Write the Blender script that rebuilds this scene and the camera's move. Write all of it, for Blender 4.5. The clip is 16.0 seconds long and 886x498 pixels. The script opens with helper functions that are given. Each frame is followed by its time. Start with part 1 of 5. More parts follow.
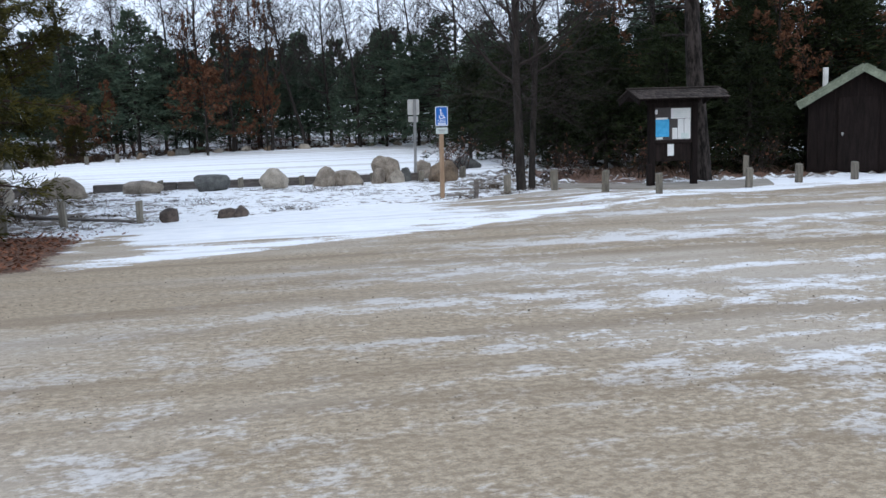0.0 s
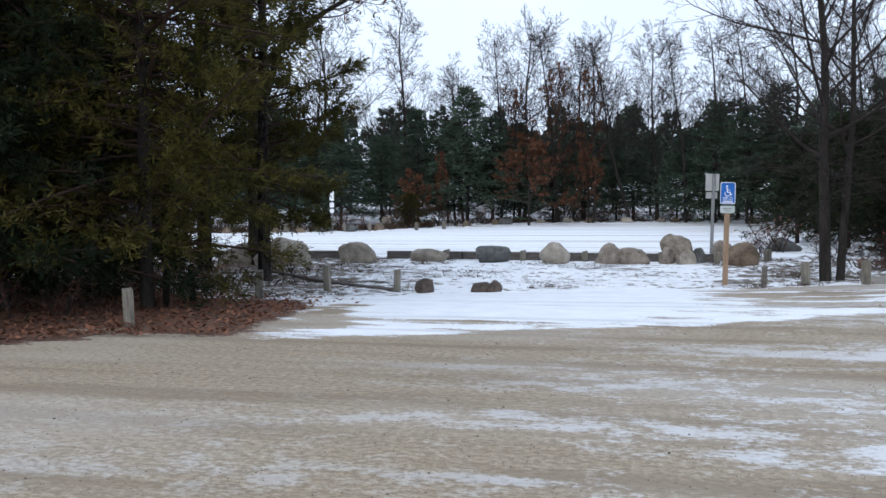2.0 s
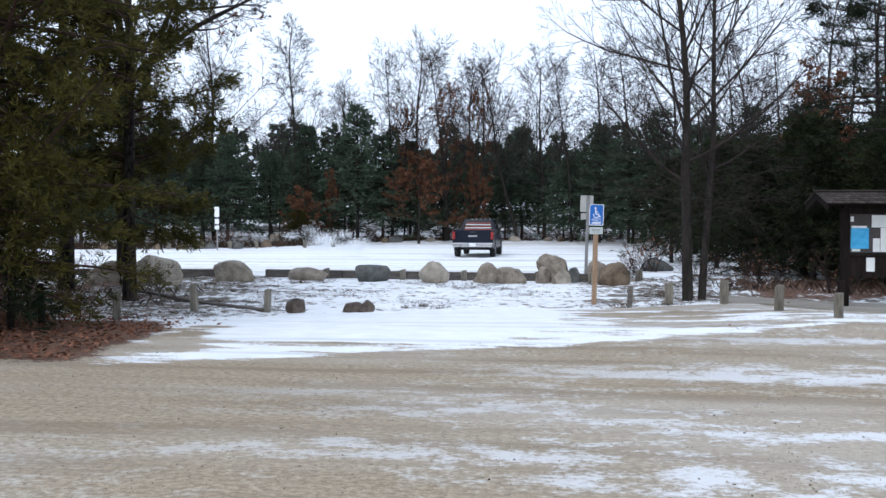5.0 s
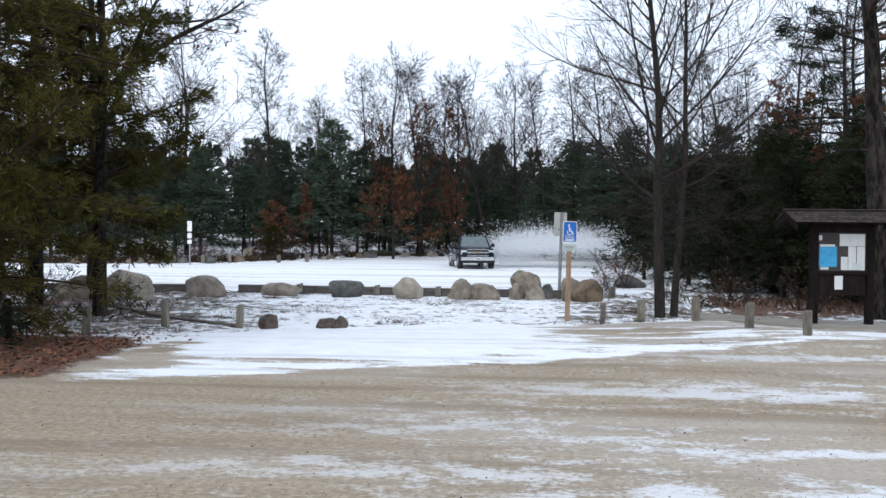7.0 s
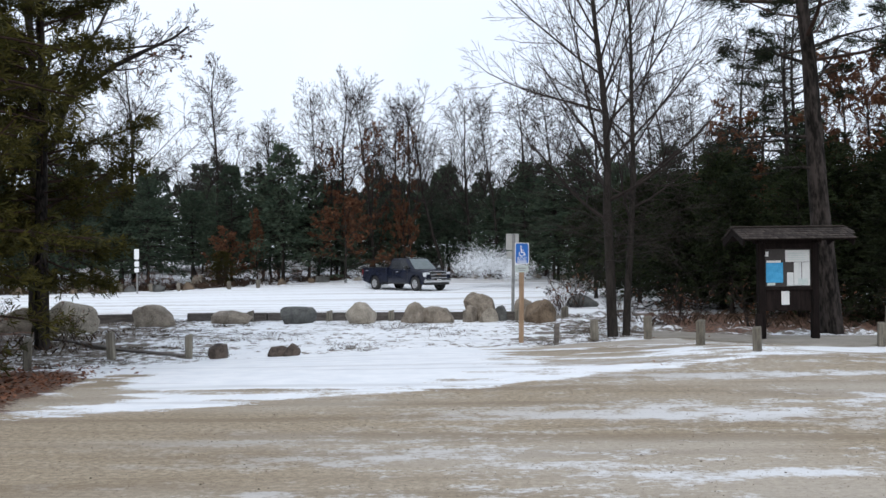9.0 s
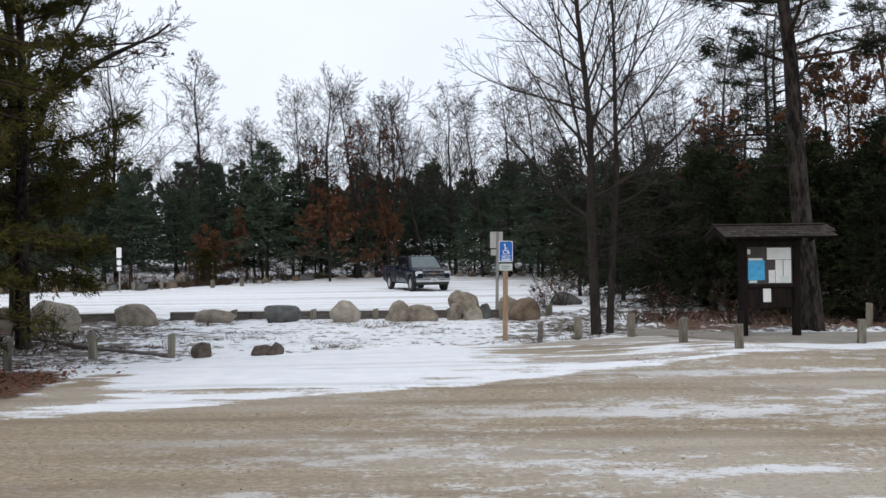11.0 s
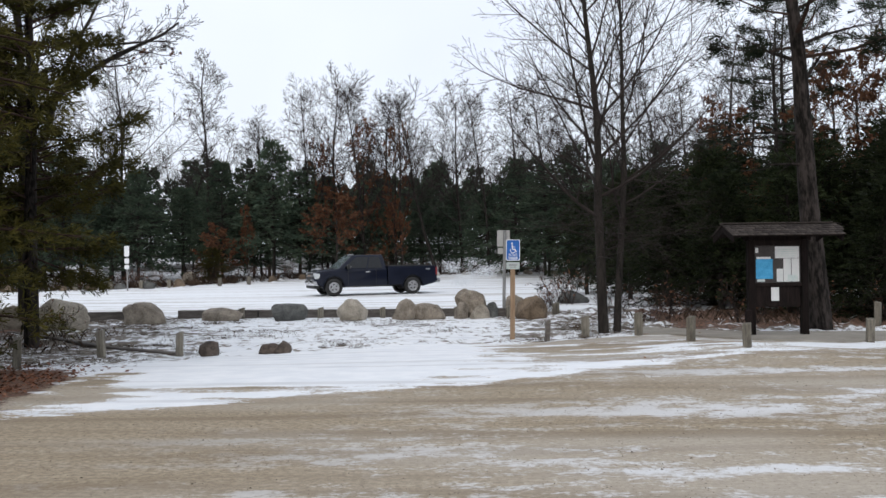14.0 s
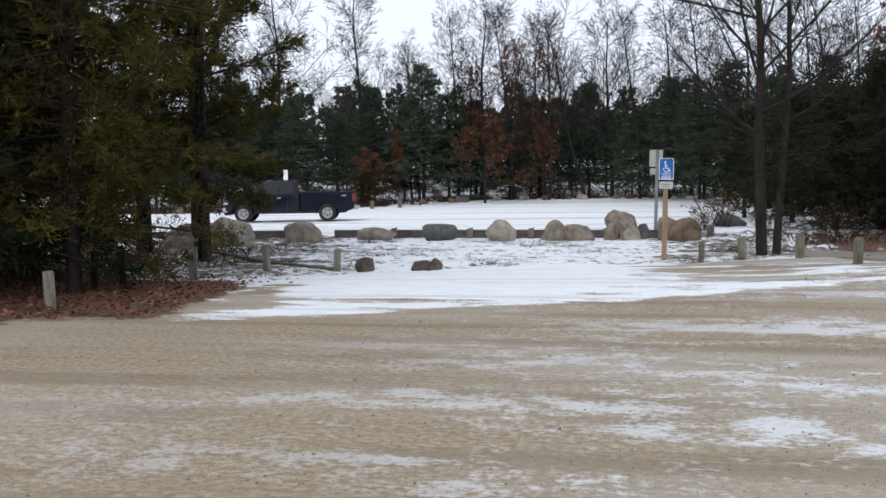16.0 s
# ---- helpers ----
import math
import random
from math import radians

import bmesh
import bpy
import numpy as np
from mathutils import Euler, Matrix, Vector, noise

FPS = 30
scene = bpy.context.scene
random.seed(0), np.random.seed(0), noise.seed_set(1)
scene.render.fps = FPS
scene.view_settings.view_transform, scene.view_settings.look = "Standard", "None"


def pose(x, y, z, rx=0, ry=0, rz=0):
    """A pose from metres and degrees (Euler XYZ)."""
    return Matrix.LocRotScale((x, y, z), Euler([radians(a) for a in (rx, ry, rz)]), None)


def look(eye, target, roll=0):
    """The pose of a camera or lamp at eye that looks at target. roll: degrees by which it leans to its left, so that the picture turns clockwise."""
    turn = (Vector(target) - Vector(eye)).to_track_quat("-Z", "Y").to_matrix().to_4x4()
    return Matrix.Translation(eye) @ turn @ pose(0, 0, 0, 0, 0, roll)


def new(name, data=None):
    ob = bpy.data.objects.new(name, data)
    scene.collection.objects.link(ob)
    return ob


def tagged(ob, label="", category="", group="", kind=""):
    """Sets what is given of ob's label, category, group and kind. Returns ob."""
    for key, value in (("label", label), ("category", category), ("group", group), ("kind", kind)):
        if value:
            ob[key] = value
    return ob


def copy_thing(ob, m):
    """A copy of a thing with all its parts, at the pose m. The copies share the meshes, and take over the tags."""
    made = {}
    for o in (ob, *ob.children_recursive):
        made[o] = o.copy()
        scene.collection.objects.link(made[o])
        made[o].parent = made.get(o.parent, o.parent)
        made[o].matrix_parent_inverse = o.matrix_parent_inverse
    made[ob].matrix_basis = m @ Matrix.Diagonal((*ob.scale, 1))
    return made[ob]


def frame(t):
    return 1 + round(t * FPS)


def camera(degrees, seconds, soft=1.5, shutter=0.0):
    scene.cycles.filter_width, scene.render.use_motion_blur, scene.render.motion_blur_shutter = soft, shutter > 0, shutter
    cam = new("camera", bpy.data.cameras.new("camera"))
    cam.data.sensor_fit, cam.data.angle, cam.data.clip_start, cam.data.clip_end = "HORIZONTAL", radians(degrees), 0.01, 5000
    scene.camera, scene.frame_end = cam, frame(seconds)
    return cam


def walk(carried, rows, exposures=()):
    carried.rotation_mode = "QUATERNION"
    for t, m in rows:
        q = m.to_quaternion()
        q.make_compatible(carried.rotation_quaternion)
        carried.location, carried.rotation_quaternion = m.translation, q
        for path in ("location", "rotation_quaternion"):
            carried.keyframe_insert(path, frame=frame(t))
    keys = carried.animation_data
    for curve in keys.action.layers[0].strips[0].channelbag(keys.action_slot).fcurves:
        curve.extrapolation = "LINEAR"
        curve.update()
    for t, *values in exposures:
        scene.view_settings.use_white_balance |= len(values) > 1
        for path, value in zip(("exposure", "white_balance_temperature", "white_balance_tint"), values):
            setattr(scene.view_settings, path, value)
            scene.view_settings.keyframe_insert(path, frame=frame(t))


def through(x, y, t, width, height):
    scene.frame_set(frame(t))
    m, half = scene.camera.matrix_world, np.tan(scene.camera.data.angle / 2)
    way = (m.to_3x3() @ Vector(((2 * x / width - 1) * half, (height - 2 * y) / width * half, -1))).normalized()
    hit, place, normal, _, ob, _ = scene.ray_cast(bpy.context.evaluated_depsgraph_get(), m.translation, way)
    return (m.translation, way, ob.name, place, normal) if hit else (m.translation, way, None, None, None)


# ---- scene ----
cam = camera(54.5, 16.0, soft=1.5)

PATH = [
    (0, (-2.154, -2.785, 1.59), (-1.826, -0.832, 1.307), -2.0),
    (0.5, (-1.644, -2.443, 1.545), (-1.35, -0.475, 1.349), 3.7),
    (1, (-1.172, -2.049, 1.612), (-1.204, -0.051, 1.53), 1.8),
    (1.5, (-0.695, -1.788, 1.57), (-0.921, 0.198, 1.496), 0.6),
    (2, (-0.428, -1.449, 1.612), (-0.878, 0.497, 1.51), -0.4),
    (2.5, (-0.155, -1.219, 1.601), (-0.756, 0.686, 1.49), 2.5),
    (3, (0.156, -1.296, 1.646), (-0.362, 0.633, 1.548), -0.6),
    (3.5, (0.024, -1.25, 1.679), (-0.343, 0.714, 1.586), -1.2),
    (4, (0.017, -1.254, 1.653), (-0.292, 0.72, 1.579), 0.2),
    (4.5, (0.035, -1.256, 1.653), (-0.221, 0.726, 1.584), 0.3),
    (7, (0.055, -1.265, 1.668), (-0.102, 0.729, 1.642), 0.5),
    (7.5, (0.029, -1.275, 1.675), (-0.123, 0.719, 1.651), 0.9),
    (8, (0.006, -1.145, 1.667), (-0.148, 0.849, 1.663), 0.6),
    (8.5, (0.047, -1.174, 1.697), (-0.034, 0.824, 1.722), -0.6),
    (11, (0.078, -1.172, 1.714), (0.066, 0.828, 1.733), -0.8),
    (11.5, (0.07, -1.171, 1.708), (0.056, 0.829, 1.724), -0.9),
    (12, (0.071, -1.189, 1.683), (0.053, 0.811, 1.693), -0.8),
    (12.5, (0.09, -1.177, 1.72), (0.091, 0.823, 1.736), -1.2),
    (13, (0.083, -1.177, 1.711), (0.073, 0.823, 1.737), -1.2),
    (13.5, (0.057, -1.171, 1.719), (0.043, 0.829, 1.738), -0.6),
    (14, (0.062, -1.181, 1.724), (0.035, 0.819, 1.739), -0.8),
    (14.5, (0.062, -1.197, 1.703), (0.001, 0.802, 1.689), -0.6),
    (15, (0.036, -1.288, 1.672), (-0.21, 0.693, 1.549), -0.7),
    (15.5, (0.053, -1.305, 1.628), (-0.256, 0.666, 1.482), -0.4),
    (16, (0.035, -1.286, 1.6), (-0.333, 0.673, 1.447), -0.9),
]
walk(cam, [(t, look(eye, target, roll)) for t, eye, target, roll in PATH],
     [(0, 0.12, 5850, 10), (1.0, 0.02, 5750, 10), (2.5, 0.12, 5870, 10), (4.5, 0.25, 5880, 10), (7.5, 0.2, 6130, 10), (8.5, 0.1, 6220, 10), (11, -0.05, 6530, 11), (14, -0.05, 6530, 11), (15, -0.06, 6570, 11), (16, 0.02, 6400, 11)])

# ---------------------------------------------------------------- light
world = bpy.data.worlds.new("overcast")
scene.world = world
world.use_nodes = True
wn, wl = world.node_tree.nodes, world.node_tree.links
sky = wn.new("ShaderNodeTexSky")
sky.sky_type, sky.sun_disc = "NISHITA", False
sky.sun_elevation, sky.sun_rotation = radians(28), radians(200)
sky.air_density, sky.dust_density = 1.0, 4.0
dim = wn.new("ShaderNodeMix")
dim.data_type = "RGBA"
dim.blend_type = "MULTIPLY"
dim.inputs[0].default_value = 1.0
dim.inputs[7].default_value = (0.10, 0.10, 0.10, 1)
cloud = wn.new("ShaderNodeMix")
cloud.data_type = "RGBA"
cloud.inputs[0].default_value = 0.82
veil, veil_mix, veil_at = wn.new("ShaderNodeTexNoise"), wn.new("ShaderNodeMix"), wn.new("ShaderNodeTexCoord")
veil.inputs["Scale"].default_value, veil.inputs["Detail"].default_value = 2.2, 4
veil_mix.data_type = "RGBA"
veil_mix.inputs[6].default_value, veil_mix.inputs[7].default_value = (0.80, 0.87, 0.99, 1), (1.08, 1.14, 1.22, 1)
wl.new(veil_at.outputs["Generated"], veil.inputs[0])
wl.new(veil.outputs[0], veil_mix.inputs[0])
wl.new(veil_mix.outputs[2], cloud.inputs[7])
wl.new(sky.outputs[0], dim.inputs[6])
wl.new(dim.outputs[2], cloud.inputs[6])
wl.new(cloud.outputs[2], wn["Background"].inputs[0])
wn["Background"].inputs[1].default_value = 1.15
sun = new("sun", bpy.data.lights.new("sun", "SUN"))
sun.data.energy, sun.data.angle, sun.data.color = 0.5, radians(25), (1.0, 0.97, 0.92)
sun.matrix_world = look((0, 0, 0), (0.25, 0.75, -1.1))


# ---------------------------------------------------------------- materials
def material(name, a, b, size=4.0, rough=0.8, bump=0.2, metal=0.0, stretch=(1, 1, 1), fine=40.0, vary=0.0, lo=0.35, hi=0.65, coat=0.0, shine=0.5):
    """Two colours mixed by a large and a fine noise in object space, with relief."""
    m = bpy.data.materials.new(name)
    m.use_nodes = True
    n, l = m.node_tree.nodes, m.node_tree.links
    p = n["Principled BSDF"]
    co = n.new("ShaderNodeTexCoord")
    mp = n.new("ShaderNodeMapping")
    mp.inputs["Scale"].default_value = stretch
    l.new(co.outputs["Object"], mp.inputs[0])
    big, small = n.new("ShaderNodeTexNoise"), n.new("ShaderNodeTexNoise")
    big.inputs["Scale"].default_value, big.inputs["Detail"].default_value = size, 5
    small.inputs["Scale"].default_value, small.inputs["Detail"].default_value = fine, 3
    l.new(mp.outputs[0], big.inputs[0])
    l.new(mp.outputs[0], small.inputs[0])
    mean = n.new("ShaderNodeMix")
    mean.inputs[0].default_value = 0.4
    l.new(big.outputs[0], mean.inputs[2])
    l.new(small.outputs[0], mean.inputs[3])
    ramp = n.new("ShaderNodeMapRange")
    ramp.inputs[1].default_value, ramp.inputs[2].default_value = lo, hi
    l.new(mean.outputs[0], ramp.inputs[0])
    mix = n.new("ShaderNodeMix")
    mix.data_type = "RGBA"
    mix.inputs[6].default_value, mix.inputs[7].default_value = (*a, 1), (*b, 1)
    l.new(ramp.outputs[0], mix.inputs[0])
    out = mix.outputs[2]
    if vary:
        info, hue = n.new("ShaderNodeObjectInfo"), n.new("ShaderNodeHueSaturation")
        sp = n.new("ShaderNodeMapRange")
        sp.inputs[3].default_value, sp.inputs[4].default_value = 1 - vary, 1 + vary
        l.new(info.outputs["Random"], sp.inputs[0])
        l.new(sp.outputs[0], hue.inputs["Value"])
        l.new(out, hue.inputs["Color"])
        out = hue.outputs[0]
    l.new(out, p.inputs["Base Color"])
    p.inputs["Roughness"].default_value, p.inputs["Metallic"].default_value = rough, metal
    p.inputs["Coat Weight"].default_value = coat
    p.inputs["Specular IOR Level"].default_value = shine
    if bump:
        bp = n.new("ShaderNodeBump")
        bp.inputs["Strength"].default_value, bp.inputs["Distance"].default_value = bump, 0.02
        l.new(mean.outputs[0], bp.inputs["Height"])
        l.new(bp.outputs[0], p.inputs["Normal"])
    return m


def leafy(name, a, b, rough=0.7, through=0.25):
    """Foliage: a colour for each clump, some light let through."""
    m = bpy.data.materials.new(name)
    m.use_nodes = True
    n, l = m.node_tree.nodes, m.node_tree.links
    p = n["Principled BSDF"]
    geo, info = n.new("ShaderNodeNewGeometry"), n.new("ShaderNodeObjectInfo")
    mix = n.new("ShaderNodeMix")
    mix.data_type = "RGBA"
    mix.inputs[6].default_value, mix.inputs[7].default_value = (*a, 1), (*b, 1)
    l.new(geo.outputs["Random Per Island"], mix.inputs[0])
    hue, sp = n.new("ShaderNodeHueSaturation"), n.new("ShaderNodeMapRange")
    sp.inputs[3].default_value, sp.inputs[4].default_value = 0.7, 1.25
    l.new(info.outputs["Random"], sp.inputs[0])
    l.new(sp.outputs[0], hue.inputs["Value"])
    l.new(mix.outputs[2], hue.inputs["Color"])
    l.new(hue.outputs[0], p.inputs["Base Color"])
    p.inputs["Roughness"].default_value = rough
    p.inputs["Specular IOR Level"].default_value = 0.12
    tr, add = n.new("ShaderNodeBsdfTranslucent"), n.new("ShaderNodeMixShader")
    l.new(hue.outputs[0], tr.inputs[0])
    add.inputs[0].default_value = through
    l.new(p.outputs[0], add.inputs[1])
    l.new(tr.outputs[0], add.inputs[2])
    l.new(add.outputs[0], n["Material Output"].inputs[0])
    return m


BARK = material("bark", (0.014, 0.012, 0.011), (0.048, 0.041, 0.036), 6, 0.95, 0.8, stretch=(1, 1, 0.25), fine=30, shine=0.15)
PINE_BARK = material("pine_bark", (0.008, 0.007, 0.006), (0.052, 0.043, 0.039), 9, 0.95, 1.0, stretch=(1, 1, 0.3), fine=22, lo=0.42, hi=0.6, shine=0.15)
DEAD_TWIG = material("dead_twig", (0.030, 0.020, 0.016), (0.075, 0.048, 0.038), 3, 0.95, 0, shine=0.1)
TWIG = material("twig", (0.022, 0.017, 0.016), (0.052, 0.042, 0.038), 3, 0.9, 0, shine=0.15)
# Spruce green, lifted in the base colour to stand in for distance haze.
HAZED_SPRUCE = leafy("hazed_spruce_needles", (0.040, 0.064, 0.044), (0.088, 0.116, 0.076))
CEDAR = leafy("olive_needles", (0.026, 0.028, 0.007), (0.115, 0.100, 0.024))
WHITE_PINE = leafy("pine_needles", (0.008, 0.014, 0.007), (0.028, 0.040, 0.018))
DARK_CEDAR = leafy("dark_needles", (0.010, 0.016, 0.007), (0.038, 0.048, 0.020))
RUSSET = leafy("russet_leaves", (0.075, 0.034, 0.020), (0.19, 0.092, 0.050), 0.8, 0.3)
LITTER = leafy("fallen_leaves", (0.07, 0.030, 0.018), (0.30, 0.140, 0.085), 0.9, 0.1)
BRACKEN = leafy("bracken", (0.030, 0.022, 0.017), (0.13, 0.085, 0.058), 0.9, 0.2)
DRY = leafy("dry_grass", (0.035, 0.026, 0.019), (0.13, 0.095, 0.062), 0.9, 0.2)
STONES = leafy("loose_stone", (0.06, 0.048, 0.036), (0.42, 0.36, 0.28), 0.9, 0.0)
ROCKS = [
    material("tan_granite", (0.11, 0.09, 0.07), (0.36, 0.31, 0.25), 4, 0.95, 1.0, fine=28),
    material("dark_granite", (0.045, 0.047, 0.045), (0.16, 0.16, 0.15), 4, 0.95, 0.9, fine=28),
    material("brown_granite", (0.07, 0.05, 0.033), (0.24, 0.18, 0.125), 4, 0.95, 1.0, fine=28),
    material("pale_granite", (0.19, 0.165, 0.13), (0.46, 0.41, 0.34), 4, 0.95, 0.9, fine=32),
]
ROCKS.append(material("wet_brown_stone", (0.028, 0.020, 0.016), (0.13, 0.10, 0.08), 5, 0.9, 1.0, fine=28))
GREY_WOOD = material("weathered_wood", (0.08, 0.072, 0.058), (0.25, 0.225, 0.18), 5, 0.9, 0.5, stretch=(4, 4, 0.5), fine=30, vary=0.25)
TIE = material("tarred_timber", (0.06, 0.052, 0.046), (0.17, 0.15, 0.135), 4, 0.95, 0.6, stretch=(0.5, 3, 3), fine=25, vary=0.2)
TAN_WOOD = material("tan_post", (0.22, 0.14, 0.085), (0.36, 0.25, 0.16), 5, 0.85, 0.3, stretch=(4, 4, 0.4), fine=25)
DARK_WOOD = material("dark_stain", (0.006, 0.005, 0.0045), (0.020, 0.014, 0.013), 5, 0.9, 0.4, shine=0.12, stretch=(3, 3, 0.4), fine=25, vary=0.2)
SHINGLE = material("wood_shingle", (0.018, 0.015, 0.013), (0.062, 0.051, 0.046), 5, 0.95, 0.6, shine=0.2, fine=30, vary=0.4)
MOSSY = material("mossy_shingle", (0.10, 0.12, 0.085), (0.24, 0.27, 0.2), 4, 0.95, 0.6, fine=30, vary=0.3)
GALV = material("galvanized_steel", (0.22, 0.22, 0.22), (0.36, 0.36, 0.35), 6, 0.5, 0.1, metal=0.6)
SIGN_BACK = material("bare_aluminium", (0.42, 0.42, 0.40), (0.56, 0.56, 0.53), 3, 0.45, 0.02, metal=0.4)
SIGN_BLUE = material("sign_blue", (0.004, 0.105, 0.42), (0.006, 0.125, 0.47), 3, 0.5, 0)
SIGN_WHITE = material("sign_white", (0.72, 0.74, 0.75), (0.82, 0.83, 0.83), 3, 0.4, 0)
SIGN_GREY = material("sign_pale_green", (0.40, 0.46, 0.44), (0.5, 0.55, 0.53), 3, 0.4, 0)
PAPER = material("paper", (0.62, 0.64, 0.64), (0.74, 0.75, 0.74), 6, 0.8, 0.05)
PAPER_BLUE = material("printed_blue", (0.03, 0.28, 0.55), (0.08, 0.42, 0.72), 9, 0.7, 0)
PAPER_PALE = material("printed_map", (0.45, 0.56, 0.55), (0.64, 0.68, 0.66), 12, 0.7, 0)
INK = material("ink", (0.02, 0.02, 0.025), (0.04, 0.04, 0.045), 5, 0.7, 0)
BOARD = material("notice_board", (0.035, 0.03, 0.03), (0.06, 0.052, 0.05), 6, 0.8, 0.1)
PVC = material("white_pipe", (0.6, 0.6, 0.58), (0.72, 0.72, 0.7), 5, 0.5, 0)
CONCRETE = material("concrete", (0.21, 0.19, 0.16), (0.33, 0.305, 0.265), 2, 0.95, 0.3, fine=50)
PAINT = material("navy_paint", (0.006, 0.008, 0.018), (0.011, 0.014, 0.027), 2, 0.22, 0, shine=0.28)
BLACK = material("black_plastic", (0.012, 0.012, 0.012), (0.02, 0.02, 0.02), 8, 0.6, 0.05)
RUBBER = material("tyre_rubber", (0.012, 0.012, 0.012), (0.035, 0.034, 0.033), 6, 0.9, 0.3)
CHROME = material("chrome", (0.55, 0.55, 0.56), (0.66, 0.66, 0.66), 3, 0.2, 0, metal=1.0)
ALLOY = material("silver_alloy", (0.42, 0.42, 0.43), (0.55, 0.55, 0.56), 3, 0.35, 0, metal=0.7)
LAMP = material("headlight_lens", (0.5, 0.52, 0.53), (0.66, 0.68, 0.7), 6, 0.15, 0)
RED_LAMP = material("tail_light_lens", (0.25, 0.02, 0.02), (0.36, 0.04, 0.035), 6, 0.25, 0)
FLAG_RED = material("decal_red", (0.30, 0.03, 0.035), (0.36, 0.05, 0.05), 5, 0.5, 0)
GLASS = material("tinted_glass", (0.006, 0.007, 0.009), (0.010, 0.012, 0.014), 3, 0.05, 0, shine=0.4)
WIND_GLASS = material("windscreen_glass", (0.09, 0.12, 0.125), (0.14, 0.17, 0.175), 6, 0.06, 0)
SNOW = material("snow_cap", (0.72, 0.76, 0.82), (0.84, 0.87, 0.9), 3, 0.85, 0.4, fine=30)
FLAKE = material("blown_snow", (0.80, 0.82, 0.84), (0.86, 0.88, 0.9), 3, 0.9, 0)


# ---------------------------------------------------------------- building helpers
def mesh_of(name, verts, faces, mat, smooth=False):
    me = bpy.data.meshes.new(name)
    me.from_pydata([tuple(map(float, v)) for v in verts] if not isinstance(verts, np.ndarray) else verts.tolist(), [], faces)
    me.materials.append(mat)
    if smooth:
        me.shade_smooth()
    return me


def blades_mesh(name, verts, tris, mat):
    """A mesh of loose three-cornered blades from arrays."""
    me = bpy.data.meshes.new(name)
    me.vertices.add(len(verts))
    me.vertices.foreach_set("co", verts.astype(np.float32).ravel())
    me.loops.add(3 * len(tris))
    me.loops.foreach_set("vertex_index", tris.astype(np.int32).ravel())
    me.polygons.add(len(tris))
    me.polygons.foreach_set("loop_start", np.arange(0, 3 * len(tris), 3, dtype=np.int32))
    me.update(calc_edges=True)
    me.materials.append(mat)
    return me


def part(name, bm, mat, parent, label="", smooth=False, at=None):
    me = bpy.data.meshes.new(name)
    bm.to_mesh(me)
    bm.free()
    me.materials.append(mat)
    if smooth:
        me.shade_smooth()
    ob = new(name, me)
    ob.parent = parent
    if at is not None:
        ob.matrix_basis = at
    return tagged(ob, label)


def part_mesh(name, me, parent, label="", at=None):
    ob = new(name, me)
    ob.parent = parent
    if at is not None:
        ob.matrix_basis = at
    return tagged(ob, label)


def thing(name, x, y, z, rz=0, label="", category="", group="", rx=0, ry=0):
    ob = new(name)
    ob.empty_display_size = 0.2
    ob.matrix_basis = pose(x, y, z, rx, ry, rz)
    return tagged(ob, label, category, group)


def box(sx, sy, sz, x=0, y=0, z=0, bevel=0.0, segs=1, bm=None, turn=None):
    """A box with its base at z, centred on x, y."""
    own = bmesh.new()
    bmesh.ops.create_cube(own, size=1)
    for v in own.verts:
        v.co = Vector((v.co.x * sx, v.co.y * sy, (v.co.z + 0.5) * sz))
    if bevel:
        bmesh.ops.bevel(own, geom=own.edges[:], offset=bevel, segments=segs, affect="EDGES", profile=0.6)
    m = Matrix.Translation((x, y, z)) @ (turn or Matrix.Identity(4))
    bmesh.ops.transform(own, matrix=m, verts=own.verts[:])
    if bm is None:
        return own
    tmp = bpy.data.meshes.new("tmp")
    own.to_mesh(tmp)
    own.free()
    bm.from_mesh(tmp)
    bpy.data.meshes.remove(tmp)
    return bm


def prism(outline, y0, y1, bevel=0.0, segs=2):
    """A closed outline in x, z drawn out along y."""
    bm = bmesh.new()
    a = [bm.verts.new((x, y0, z)) for x, z in outline]
    b = [bm.verts.new((x, y1, z)) for x, z in outline]
    n = len(outline)
    bm.faces.new(a)
    bm.faces.new(b[::-1])
    for i in range(n):
        bm.faces.new((a[i], b[i], b[(i + 1) % n], a[(i + 1) % n]))
    bmesh.ops.recalc_face_normals(bm, faces=bm.faces[:])
    if bevel:
        sharp = [e for e in bm.edges if len(e.link_faces) == 2 and e.calc_face_angle() > 0.5]
        bmesh.ops.bevel(bm, geom=sharp, offset=bevel, segments=segs, affect="EDGES", profile=0.6)
    return bm


def tube(points, radii, sides=6, verts=None, faces=None):
    """A tapered tube along points, added to verts and faces."""
    start = len(verts)
    n = len(points)
    for i in range(n):
        d = points[min(i + 1, n - 1)] - points[max(i - 1, 0)]
        d = d / (np.linalg.norm(d) + 1e-9)
        u = np.cross(d, (0.31, 0.77, 0.55) if abs(d[2]) > 0.8 else (0, 0, 1))
        u /= np.linalg.norm(u) + 1e-9
        w = np.cross(d, u)
        for k in range(sides):
            a = 2 * math.pi * k / sides
            verts.append(points[i] + radii[i] * (math.cos(a) * u + math.sin(a) * w))
    for i in range(n - 1):
        for k in range(sides):
            p, q = start + i * sides + k, start + i * sides + (k + 1) % sides
            faces.append((p, q, q + sides, p + sides))
    return verts, faces


